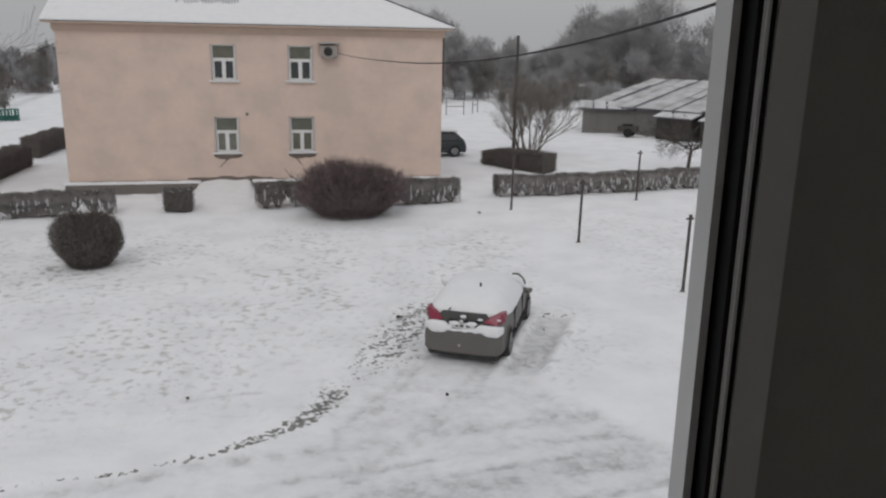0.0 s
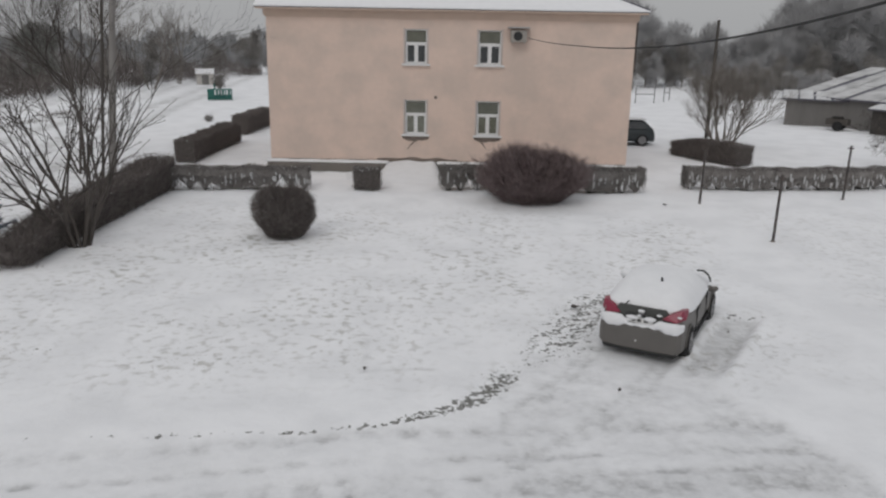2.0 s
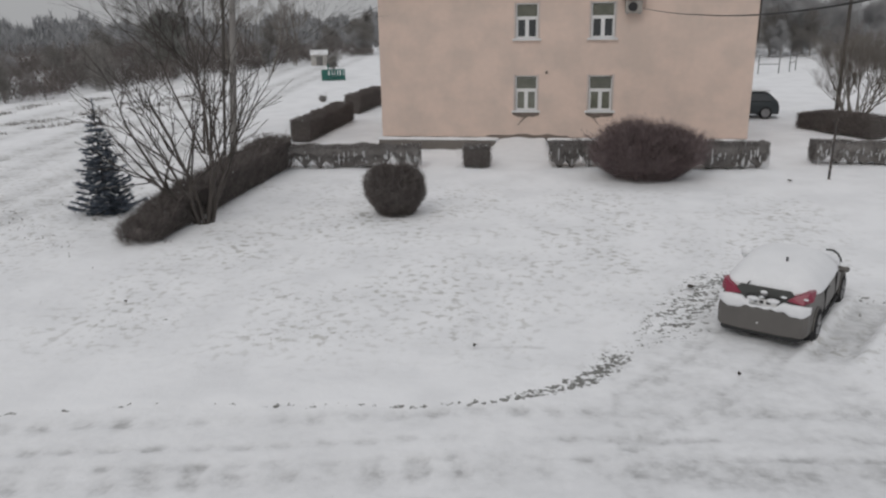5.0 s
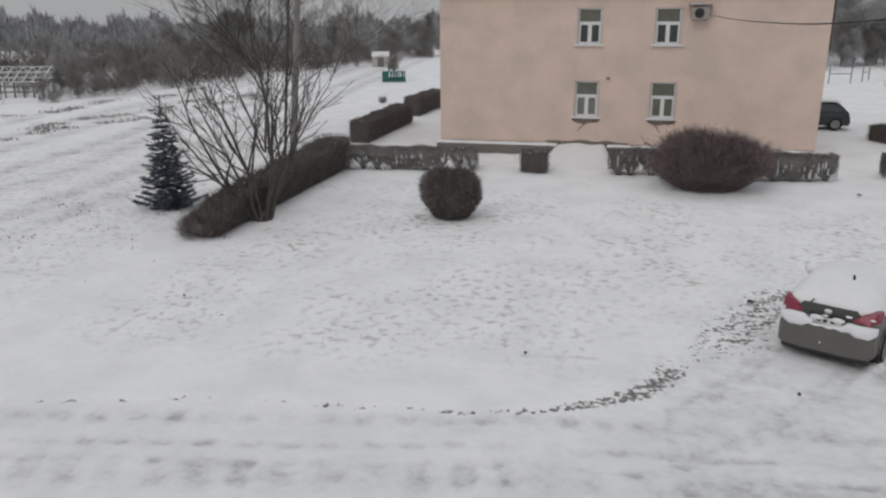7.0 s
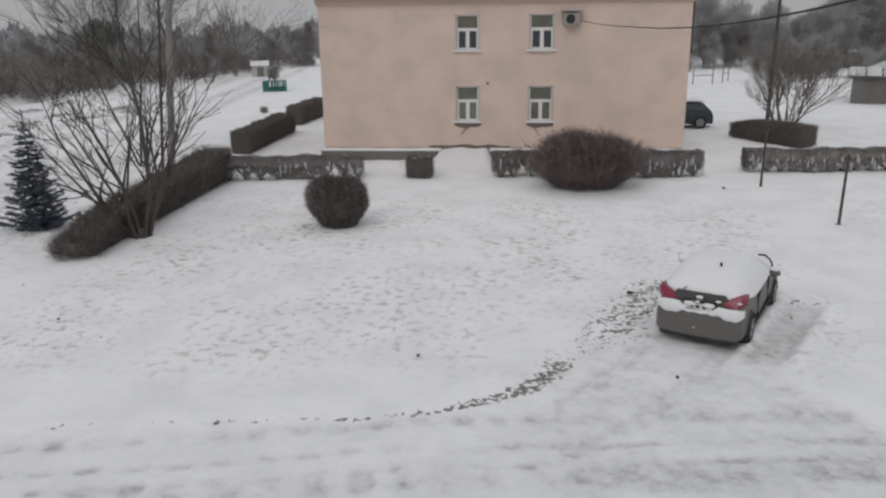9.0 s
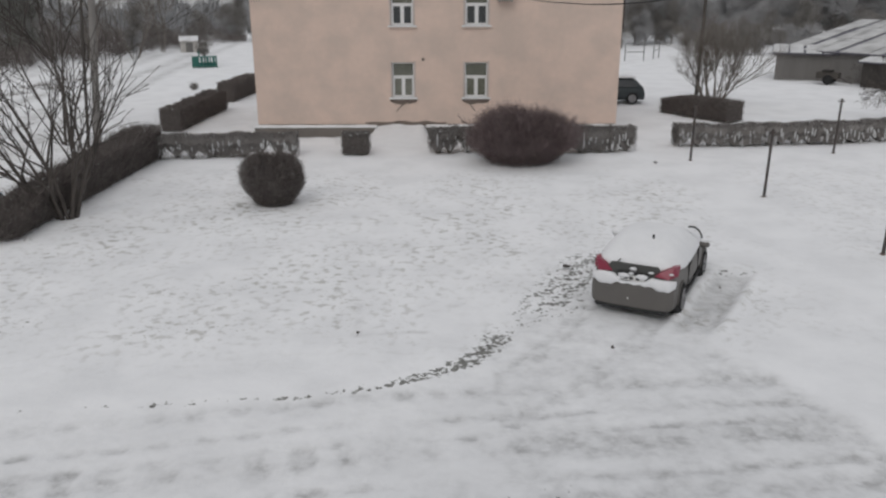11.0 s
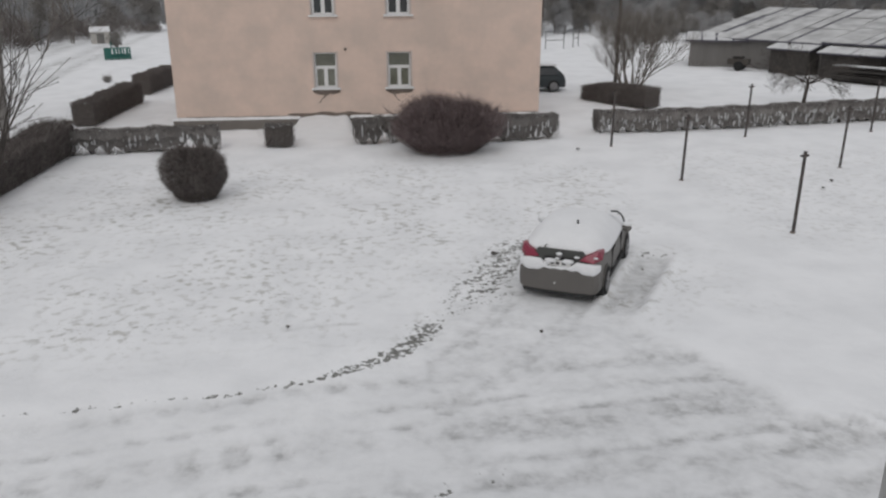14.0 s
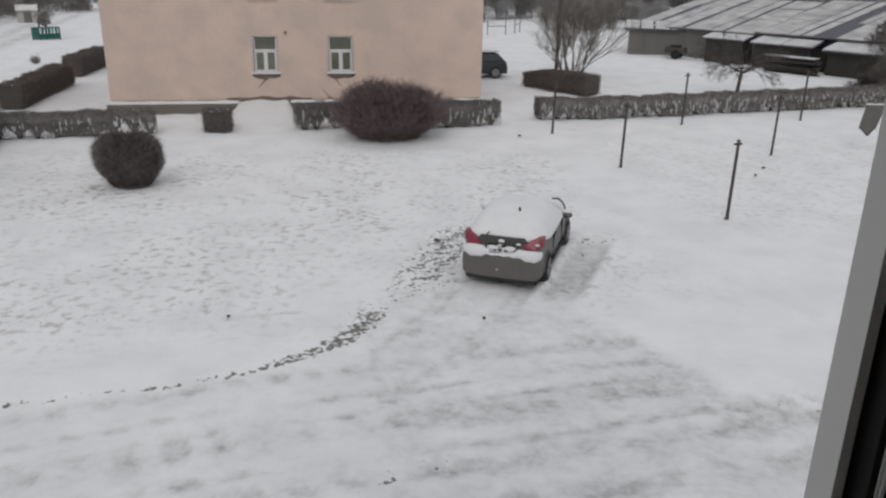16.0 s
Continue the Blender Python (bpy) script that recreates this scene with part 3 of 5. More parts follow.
hedge([(-0.6, 31.0), (0.6, 31.4), (5.1, 31.1), (7.45, 31.4)], 0.8, 0.95, 1.0, HEDGE_SNOWY, DARK_HEDGE, 1.0, 1.2, 0.2, gappy=True)
hedge([(9.4, 32.45), (12.2, 32.4), (16.7, 32.95), (19.6, 33.5), (23.7, 34.0), (34, 35.8)], 0.8, 0.88, 0.96, HEDGE_SNOWY, "long clipped hedge with snow between its stems", 0.9, 1.5, 0.1, gappy=True)
hedge([(11.7, 42.0), (12.6, 40.4), (13.9, 38.2)], 1.2, 1.0, 0.95, TWIG, "dark reddish clipped hedge block beside the path", 1.0, 0.05, 0.5, taper=0.3)
random.seed(22)
hedge([(-4.12, 31.0), (-3.02, 31.0)], 0.85, 0.84, 0.84, HEDGE_SNOWY, "short square-clipped leafless hedge block in snow", 1.2, 1.2)
round_shrub("round_shrub", (-5.25, 23.5), 0.93, 0.9, 1.56, TWIG, "barrel-shaped clipped leafless shrub on the lawn", 24000, 0.52, 0.22, 0.5, 0.017, 0.15)
round_shrub("large_shrub", (2.85, 29.2), 2.05, 1.65, 1.84, TWIG_RED, "large reddish-brown rounded leafless shrub", 24000, 0.5, 0.9, 0.0, 0.012, 0.34, True)


def multi_stem(name, at, stems, h, lean, mat, label, depth=3, kids=3, r=0.06, spread_by=0.5, lift=0.15, category="tree", foot=0.18, min_r=0.004):
    e = thing(name, (at[0], at[1], ground_z(*at)), 0, label, category)
    for k in range(stems):
        s = Shape()
        a = 6.2832 * (k + random.uniform(-0.25, 0.25)) / stems
        out = lean * random.uniform(0.35, 1.1)
        grow(s, (foot * math.cos(a), foot * math.sin(a), -0.05), (out * math.cos(a), out * math.sin(a), 1), h * random.uniform(0.42, 0.55), r * random.uniform(0.7, 1.1), depth, kids, spread_by, lift, min_r=min_r)
        s.make("stem", mat, e)
    return e


random.seed(11)
multi_stem("garden_tree", (-10.95, 22.0), 11, 5.0, 0.62, BARK, "bare multi-stemmed garden tree rising from the hedge", 3, 2, 0.08, 0.55, 0.10, foot=0.24, min_r=0.010)
round_shrub("frayed_shrub", (-11.85, 20.0), 0.6, 0.6, 0.52, TWIG, "frayed low shrub at the end of the hedge", 2200, 0.85, 1.2, 0.2, 0.016, 0.3)
random.seed(12)
multi_stem("tall_tree", (-16.0, 33.0), 4, 10.5, 0.2, BARK, "tall bare tree behind the hedge beside the pole", 4, 4, 0.075, 0.6, 0.15)
multi_stem("fan_tree", (14.8, 44.4), 15, 4.2, 0.8, BARK_PALE, "bare fan-shaped shrub tree with pale stems", 4, 3, 0.055, 0.5, 0.12, foot=0.3)


def apple_tree():
    e = thing("apple_tree", (21.7, 38.2, ground_z(21.7, 38.2)), 0, "small gnarled bare fruit tree beside the hedge", "tree")
    t, c = Shape(), Shape()
    t.tube((0, 0, -0.1), (0.06, 0, 0.6), 0.11, 0.09, 7).tube((0.06, 0, 0.6), (0.16, 0.05, 1.15), 0.09, 0.08, 7)
    for k in range(7):
        a = 6.28 * k / 7 + 0.3
        grow(c, (0.16, 0.05, 1.1), (math.cos(a), math.sin(a), 0.45), 1.2, 0.05, 4, 3, 0.6, 0.0, min_r=0.005)
    t.make("trunk", BARK, e)
    c.make("crown", BARK, e)


apple_tree()


def spruce():
    e = thing("blue_spruce", (-14.6, 22.75, ground_z(-14.6, 22.75)), 0, "young blue spruce standing in snow", "tree")
    t, n = Shape(), Shape()
    random.seed(23)
    t.tube((0, 0, -0.1), (0, 0, 3.62), 0.065, 0.008, 6)

    def spray(root, tip, f, thick):
        """Needles round one twig."""
        for q in range(int(thick * (tip - root).length)):
            p = root.lerp(tip, random.uniform(0.05, 1.0))
            d = (tip - root).normalized() * 0.7 + Vector((random.gauss(0, 0.55), random.gauss(0, 0.55), random.gauss(0.12, 0.45)))
            n.sliver(p, d * random.uniform(0.05, 0.11), random.uniform(0.012, 0.026))

    spray(Vector((0, 0, 3.0)), Vector((0, 0, 3.66)), 0, 260)
    z, tier = 0.16, 0
    while z < 3.2:
        f = 1 - z / 3.45
        reach = 1.26 * f ** 0.95 * min(1.0, 0.68 + z * 0.7) * (1.0 if tier % 2 else 0.82)
        count = 7 + int(5 * f)
        for k in range(count):
            a = 6.2832 * (k + random.uniform(-0.3, 0.3)) / count + tier * 0.7
            rr = reach * random.uniform(0.72, 1.15)
            root = Vector((0, 0, z + random.uniform(-0.04, 0.08)))
            mid = root + Vector((0.6 * rr * math.cos(a), 0.6 * rr * math.sin(a), -0.10 * rr - 0.10 * f))
            tip = root + Vector((rr * math.cos(a), rr * math.sin(a), -0.06 * rr - 0.02))
            for p, q in ((root, mid), (mid, tip)):
                t.tube(p, q, 0.014, 0.006, 3)
                spray(p, q, f, 420)
            side = Vector((-math.sin(a), math.cos(a), 0))
            for m in range(int(2 + 5 * rr)):
                s0 = random.uniform(0.3, 0.95)
                b = root.lerp(mid, s0 / 0.6) if s0 < 0.6 else mid.lerp(tip, (s0 - 0.6) / 0.4)
                out = (side * random.choice((-1, 1)) + (tip - root).normalized() * 0.9).normalized() * rr * random.uniform(0.18, 0.34) * (1.2 - s0)
                spray(b, b + out + Vector((0, 0, 0.02)), f, 330)
            if random.random() < 0.35:
                Shape().blob(mid + Vector((0, 0, 0.05)), 0.09, 0.09, 0.025, 3, 6, 0.3).make("snow_patch", SNOW_THIN, e)
        z += 0.155 + 0.05 * random.random()
        tier += 1
    t.make("trunk", BARK, e)
    n.make("needles", NEEDLE, e)


spruce()


def crown_tree(name, h, r, mat, seed, count, clear=0.25, label="", category="tree", width=0.06, narrow=False):
    """A leafless tree seen from afar: a trunk, limbs, and an airy crown of fine twigs with gaps."""
    random.seed(seed)
    e = thing(name, (0, 0, 0), 0, label, category)
    t, c = Shape(), Shape()
    t.tube((0, 0, -0.3), (0.1, 0, h * 0.5), 0.02 * h, 0.012 * h, 6)
    t.tube((0.1, 0, h * 0.5), (0, 0.1, h * 0.95), 0.012 * h, 0.003 * h, 5)
    lobes = []
    for k in range(11 if not narrow else 7):
        a, z = random.uniform(0, 6.28), random.uniform(clear + 0.12, 0.95)
        d = r * (0.75 * math.sin(math.pi * min(max((z - clear) / (1.08 - clear), 0), 1)) ** 0.7) * random.uniform(0.4, 1)
        q = Vector((d * math.cos(a), d * math.sin(a), h * z))
        lobes.append((q, r * random.uniform(0.28, 0.5)))
        t.tube((0.05, 0, h * max(z - 0.25, clear * 0.6)), q, 0.007 * h, 0.002 * h, 4)
    for k in range(count):
        q, s = random.choice(lobes)
        g = Vector((random.gauss(0, 1), random.gauss(0, 1), random.gauss(0, 1)))
        g = g.normalized() * s * random.random() ** 0.45
        d = (g.normalized() * 0.7 + Vector((0, 0, 0.6)) + Vector((random.gauss(0, 0.5), random.gauss(0, 0.5), random.gauss(0, 0.4)))) * random.uniform(0.4, 1.0) * 0.09 * h
        c.sliver(q + g, d, width * random.uniform(0.6, 1.3))
    t.make("trunk", mat, e)
    c.make("crown", mat, e)
    return e


def place_trees(kinds, spots, seed):
    random.seed(seed)
    used = set()
    for x, y, s in spots:
        k = random.randrange(len(kinds))
        m = pose(x, y, ground_z(x, y) - 0.1, 0, 0, random.uniform(0, 360))
        if k not in used:
            used.add(k)
            ob = kinds[k]
            ob.matrix_basis = m
            ob.scale = (s, s, s)
        else:
            ob = copy_thing(kinds[k], m)
            ob.scale = (s, s, s)
    for k, ob in enumerate(kinds):
        if k not in used:
            for o in (*ob.children_recursive, ob):
                bpy.data.objects.remove(o)


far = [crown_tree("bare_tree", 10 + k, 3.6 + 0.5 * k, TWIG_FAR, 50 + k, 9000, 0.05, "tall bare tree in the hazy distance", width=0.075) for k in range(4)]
spots = []
random.seed(5)
for k in range(64):
    x = 17 + 64 * (k / 63) + random.uniform(-1.5, 1.5)
    y = 100 + random.uniform(-4, 26)
    tall = 0.75 + 0.35 * max(0, math.sin((x - 14) * 0.21)) + (0.25 if 44 < x < 60 else 0)
    spots.append((x, y, tall * random.uniform(0.62, 0.88)))
place_trees(far, spots, 6)
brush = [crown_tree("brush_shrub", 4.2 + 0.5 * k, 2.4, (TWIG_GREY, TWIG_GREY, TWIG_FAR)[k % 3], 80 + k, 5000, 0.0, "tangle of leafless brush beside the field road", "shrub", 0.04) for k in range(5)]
spots = []
random.seed(7)
for k in range(60):
    y = 46 + 60 * random.random() ** 1.1
    x = -40.5 + (y - 44) * 0.22 - random.uniform(0, 1) ** 1.2 * 34
    spots.append((x, y, random.uniform(0.25, 0.5) if k % 5 else random.uniform(0.55, 0.8)))
for k in range(22):
    spots.append((-32 + 1.1 * k + random.uniform(-0.8, 0.8), 106 + random.uniform(0, 8), random.uniform(0.6, 0.9)))
for k in range(12):
    spots.append((25.5 + 0.95 * k + random.uniform(-0.4, 0.4), 80 + random.uniform(-1.5, 3), random.uniform(0.42, 0.62)))
for k in range(40):
    spots.append((15 + 1.3 * k + random.uniform(-1, 1), 88 + random.uniform(0, 9), random.uniform(0.5, 0.85)))
place_trees(brush, spots, 8)
dark = [crown_tree("dark_shrub", 4.0 + 0.6 * k, 2.2, (BARK, TWIG)[k], 90 + k, 9000, 0.0, "dark tangled leafless shrub beside the sheds", "shrub", 0.035) for k in range(2)]
place_trees(dark, [(28.4, 38.0, 0.42), (30.4, 38.8, 0.7), (32.4, 41.0, 0.85), (28.9, 36.9, 0.38), (31.6, 38.2, 0.8), (30.0, 37.6, 0.5)], 18)
random.seed(19)
for x, y, n, h in ((-33.2, 76.0, 2, 8.2), (-30.2, 78.5, 2, 7.6)):
    multi_stem("field_tree", (x, y), n, h, 0.28, BARK_PALE, "tall bare twiggy tree beyond the field road", 4, 3, 0.10, 0.55, 0.12, foot=0.3, min_r=0.012)
multi_stem("slender_tree", (-30.4, 87.0), 2, 8.5, 0.12, BARK_PALE, "slender bare tree alone beyond the field", 3, 4, 0.09, 0.45, 0.2, foot=0.1)
pine = crown_tree("pine_tree", 5.0, 2.3, PINE, 140, 9000, 0.02, "dark evergreen tree behind the field road", width=0.06)
pine.matrix_basis = pose(-39.9, 76.8, ground_z(-39.9, 76.8))
pine.scale = (1.1, 1.1, 1.15)


def ball_tree():
    """A small round-headed tree behind the waste bay."""
    e = crown_tree("ball_tree", 1.9, 0.8, TWIG_GREY, 150, 3000, 0.42, "small dark round-headed tree behind the green bay", width=0.04)
    e.matrix_basis = pose(-21.3, 71.2, ground_z(-21, 71.2))
    Shape().tube((0, 0, -0.1), (0.02, 0, 1.0), 0.09, 0.07, 7, True).make("bole", BARK, e)


ball_tree()


def thicket():
    """Leafless undergrowth that fills the strip beyond the field road."""
    random.seed(31)
    s = Shape()
    for k in range(90000):
        y = 42 + 68 * random.random() ** 1.15
        back = random.random() ** 1.3
        x = -41.5 + (y - 44) * 0.24 + 1.4 * math.sin(y * 0.5) - back * 40
        top = (0.8 + 0.9 * min(back * 6, 1)) * (1 + 0.45 * math.sin(x * 0.9 + y * 0.4) + 0.35 * math.sin(y * 1.1 - x * 0.3) + 0.2 * math.sin(3 * x + 2 * y))
        if top < 0.3 or (-52 < x < -40.5 and 47 < y < 56):
            continue
        z = top * random.random() ** 0.8
        s.sliver((x, y, ground_z(x, y) + z), (random.gauss(0, 0.25), random.gauss(0, 0.25), random.uniform(0.25, 0.75)), random.uniform(0.025, 0.06))
    tagged(s.make("thicket", TWIG), "leafless grey-brown thicket beyond the field road", "thicket", kind="stuff")


thicket()


def verge_stalks():
    """Dead grass and clods that poke through the snow along the field road and beside the spruce."""
    random.seed(41)
    s = Shape()
    for k in range(5200):
        y = random.uniform(33, 60)
        row = random.choice((-37.6, -31.8, -29.9))
        x = row + (y - 36) * 0.16 + 0.7 * math.sin(y * 0.6 + row) + random.gauss(0, 0.45)
        if math.sin(y * 1.3 + x * 0.7) + 0.7 * math.sin(y * 3.1 - x) < -0.15:
            continue
        s.sliver((x, y, ground_z(x, y) - 0.02), (random.gauss(0, 0.08), random.gauss(0, 0.08), random.uniform(0.06, 0.2)), random.uniform(0.03, 0.08))
    for k in range(1500):
        x, y = random.gauss(-15.6, 1.9), random.gauss(21.5, 2.2)
        if math.sin(y * 2.3 + x * 1.7) + 0.8 * math.sin(y * 4.1 - 3 * x) < 0.9:
            continue
        s.sliver((x, y, ground_z(x, y) - 0.02), (random.gauss(0, 0.06), random.gauss(0, 0.06), random.uniform(0.04, 0.12)), random.uniform(0.02, 0.05))
    tagged(s.make("dead_grass", TWIG_GREY), "dead grass stalks poking through snow along the road", "grass", kind="stuff")


verge_stalks()


def forest():
    """The wood on the skyline: thousands of upright crowns in rows, too far to tell apart."""
    random.seed(14)
    s = Shape()
    for k in range(90000):
        ang = random.uniform(-62, 58)
        d = random.choice((230, 250, 275, 300))
        x, y = d * math.sin(radians(ang)), d * math.cos(radians(ang))
        g = ground_z(x, y)
        top = 8.2 + 0.9 * math.sin(ang * 0.9) + 1.0 * math.sin(ang * 2.7 + 1) + 0.6 * math.sin(ang * 7.1) + 0.5 * math.sin(ang * 19)
        z = random.random()
        s.sliver((x, y, g + z * top), (random.gauss(0, 0.5), random.gauss(0, 0.5), random.uniform(1.2, 2.6)), random.uniform(0.35, 0.8))
    for j in range(240):
        ang = -63 + j * 0.51
        x, y = 305 * math.sin(radians(ang)), 305 * math.cos(radians(ang))
        s.blob((x, y, ground_z(x, y) + 3), 2.2, 2.2, 4.2 + 1.0 * math.sin(ang * 0.9), 4, 6, 0.2)
    # the pale blue-grey colour stands in for haze over the wood
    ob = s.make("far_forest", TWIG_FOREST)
    tagged(ob, "forest along the horizon, haze put into its pale colour", "forest", kind="stuff")


forest()


# ---- the house across the garden ----
HX0, HX1, HY0, HY1, HB, HT = -8.33, 7.50, 35.0, 46.4, 0.65, 7.05
OPENINGS = [(-2.35, -1.39), (0.80, 1.80)]
LEVELS = [(1.80, 3.32), (4.84, 6.32)]


def house():
    e = thing("apartment_house", (0, 0, 0), 0, "two-storey peach plastered apartment house with snow-covered roof", "house")
    w = Shape()
    xs = [HX0, OPENINGS[0][0], OPENINGS[0][1], OPENINGS[1][0], OPENINGS[1][1], HX1]
    zs = [HB, LEVELS[0][0], LEVELS[0][1], LEVELS[1][0], LEVELS[1][1], HT]
    for i in range(5):
        for j in range(5):
            if not (i in (1, 3) and j in (1, 3)):
                w.box(xs[i], xs[i + 1], HY0, HY0 + 0.45, zs[j], zs[j + 1])
    w.make("front_wall", WALL, e, weld=True)
    Shape().box(HX0, HX0 + 0.45, HY0 + 0.45, HY1, HB, HT).make("side_wall", WALL, e)
    Shape().box(HX1 - 0.45, HX1, HY0 + 0.45, HY1, HB, HT).make("side_wall", WALL, e)
    Shape().box(HX0 + 0.45, HX1 - 0.45, HY1 - 0.45, HY1, HB, HT).make("rear_wall", WALL, e)
    Shape().box(HX0 + 0.45, HX1 - 0.45, HY0 + 0.45, HY1 - 0.45, 3.5, 3.7).make("storey_floor", PLINTH, e)
    Shape().box(HX0 + 0.02, HX1 - 0.02, HY0 + 0.03, HY1 - 0.03, -0.6, HB).make("plinth", PLINTH, e, "grey rendered plinth")
    # a ledge above the plinth carries a line of snow
    for a, b in ((HX0 - 0.08, -3.12), (-0.82, HX1 + 0.05)):
        Shape().box(a, b, HY0 - 0.42, HY0 + 0.03, -0.6, HB - 0.06).make("plinth_step", PLINTH, e)
        s = Shape()
        n = int((b - a) / 0.09)
        for i in range(n):
            x = a + (i + 0.5) * (b - a) / n
            s.blob((x, HY0 - 0.2, HB - 0.07), 0.16, 0.27, 0.075 + 0.012 * math.sin(i * 0.4) + 0.006 * math.sin(i * 1.7), 4, 8, 0.04)
        s.make("ledge_snow", SNOW, e, smooth=True)
    # eaves, cornice and hip roof
    ex0, ex1, ey0, ey1 = HX0 - 0.38, HX1 + 0.42, HY0 - 0.45, HY1 + 0.45
    Shape().box(ex0 + 0.03, ex1 - 0.03, ey0 + 0.03, ey1 - 0.03, HT, HT + 0.07).make("soffit", EAVE, e)
    Shape().box(HX0 - 0.1, HX1 + 0.1, HY0 - 0.10, HY0, HT - 0.24, HT).make("cornice", EAVE, e)
    Shape().box(HX0 - 0.05, HX1 + 0.05, HY0 - 0.05, HY0, HT - 0.32, HT - 0.24).make("cornice", EAVE, e)
    half = (ey1 - ey0) / 2
    rise = half * 0.455
    yr = (ey0 + ey1) / 2
    for name, mat, lift, grow_by in (("roof", TIN, HT + 0.07, 0.0), ("roof_snow", SNOW, HT + 0.10, 0.02)):
        r = Shape()
        z0 = lift
        gb = grow_by
        r.v = [(ex0 - gb, ey0 - gb, z0), (ex1 + gb, ey0 - gb, z0), (ex1 + gb, ey1 + gb, z0), (ex0 - gb, ey1 + gb, z0), (ex0 - gb, ey0 - gb, z0 + 0.06), (ex1 + gb, ey0 - gb, z0 + 0.06), (ex1 + gb, ey1 + gb, z0 + 0.06), (ex0 - gb, ey1 + gb, z0 + 0.06), (ex0 - gb, yr, z0 + rise), (ex1 - half, yr, z0 + rise)]
        r.f = [(4, 5, 9, 8), (5, 6, 9), (6, 7, 8, 9), (7, 4, 8), (0, 1, 5, 4), (1, 2, 6, 5), (2, 3, 7, 6), (3, 0, 4, 7), (3, 2, 1, 0)]
        r.make(name, mat, e)
    slope = math.atan2(rise - 0.06, half)
    # bare strip where the sheet's ridges come through, and the roof hatch above it
    for k in range(22):
        x = -3.75 + 0.12 * k
        up = random.uniform(1.7, 1.9) + 0.1 * math.sin(k)
        a = Vector((x, ey0 + up, HT + 0.165 + up * math.tan(slope)))
        b = a + Vector((0.0, 1.6 + 0.3 * math.sin(k * 2.1), (1.6 + 0.3 * math.sin(k * 2.1)) * math.tan(slope)))
        Shape().tube(a, b, 0.022, 0.022, 6, True).make("bare_ridge", TIN, e, "bare dark sheet ridge in the snow")
    hz = HT + 0.16 + 3.2 * math.tan(slope)
    hatch = Shape().box(-1.4, 0.0, ey0 + 3.2, ey0 + 4.3, hz - 0.1, hz + 0.75).make("roof_hatch", TIN, e)
    Shape().box(-1.48, 0.08, ey0 + 3.12, ey0 + 4.4, hz + 0.75, hz + 0.87).make("hatch_snow", SNOW, hatch)
    # thin strut lines of the hip
    for sx, cx in ((-1, ex1),):
        a = Vector((cx, ey0, HT + 0.18))
        b = Vector((cx + sx * half, yr, HT + 0.13 + rise))
        Shape().tube(a, b, 0.035, 0.035, 6, True).make("hip_cap", TIN, e)
    # gutter and pipe at the corner
    Shape().tube((HX1 + 0.06, HY0 + 0.1, 4.7), (HX1 + 0.06, HY0 + 0.1, HT), 0.045, 0.045, 8, True).make("downpipe", IRON, e)
    # windows
    for j, (z0, z1) in enumerate(LEVELS):
        for i, (x0, x1) in enumerate(OPENINGS):
            f = Shape()
            y, d, b = HY0 + 0.10, 0.07, 0.06
            zt = z1 - 0.40 * (z1 - z0)
            xm = (x0 + x1) / 2
            cx_, cz_ = [x0, x0 + b, xm - 0.036, xm + 0.036, x1 - b, x1], [z0, z0 + b, zt - 0.045, zt + 0.045, z1 - b, z1]
            for p in range(5):
                for q in range(5):
                    if not ((p in (1, 3) and q == 1) or (p in (1, 2, 3) and q == 3)):
                        f.box(cx_[p], cx_[p + 1], y, y + d, cz_[q], cz_[q + 1])
            win = f.make("window", PVC, e, "white plastic window with transom", weld=True)
            panes = [(x0 + b, x1 - b, zt + 0.045, z1 - b, PANE_UPPER), (x0 + b, xm - 0.036, z0 + b, zt - 0.045, PANE_DARK if j else PANE_GREEN), (xm + 0.036, x1 - b, z0 + b, zt - 0.045, PANE_DARK if j else PANE_GREEN)]
            for a, c, p0, p1, mat in panes:
                sash = Shape().box(a, c, y + 0.03, y + 0.045, p0, p1).make("pane", mat, win)
            for a, c in ((x0 + b, xm - 0.036), (xm + 0.036, x1 - b)):
                s = Shape()
                for q0, q1, r0, r1 in ((a, a + 0.045, z0 + b, zt - 0.045), (c - 0.045, c, z0 + b, zt - 0.045), (a + 0.045, c - 0.045, z0 + b, z0 + b + 0.05), (a + 0.045, c - 0.045, zt - 0.09, zt - 0.045)):
                    s.box(q0, q1, y + 0.008, y + 0.028, r0, r1)
                s.make("sash", PVC, win)
            Shape().box(x0 - 0.14, x1 + 0.14, HY0 - 0.14, HY0 + 0.10, z0 - 0.05, z0 - 0.006).make("sill", PVC, win)
            Shape().box(x0 - 0.13, x1 + 0.13, HY0 - 0.13, HY0 + 0.06, z0 - 0.004, z0 + 0.028).make("sill_snow", SNOW, win, bevel=0.012)
            # plain raised border of pale plaster
            Shape().box(x0 - 0.07, x0, HY0 - 0.012, HY0 + 0.1, z0, z1 + 0.05).make("reveal_band", WALL_PALE, win)
            Shape().box(x1, x1 + 0.07, HY0 - 0.012, HY0 + 0.1, z0, z1 + 0.05).make("reveal_band", WALL_PALE, win)
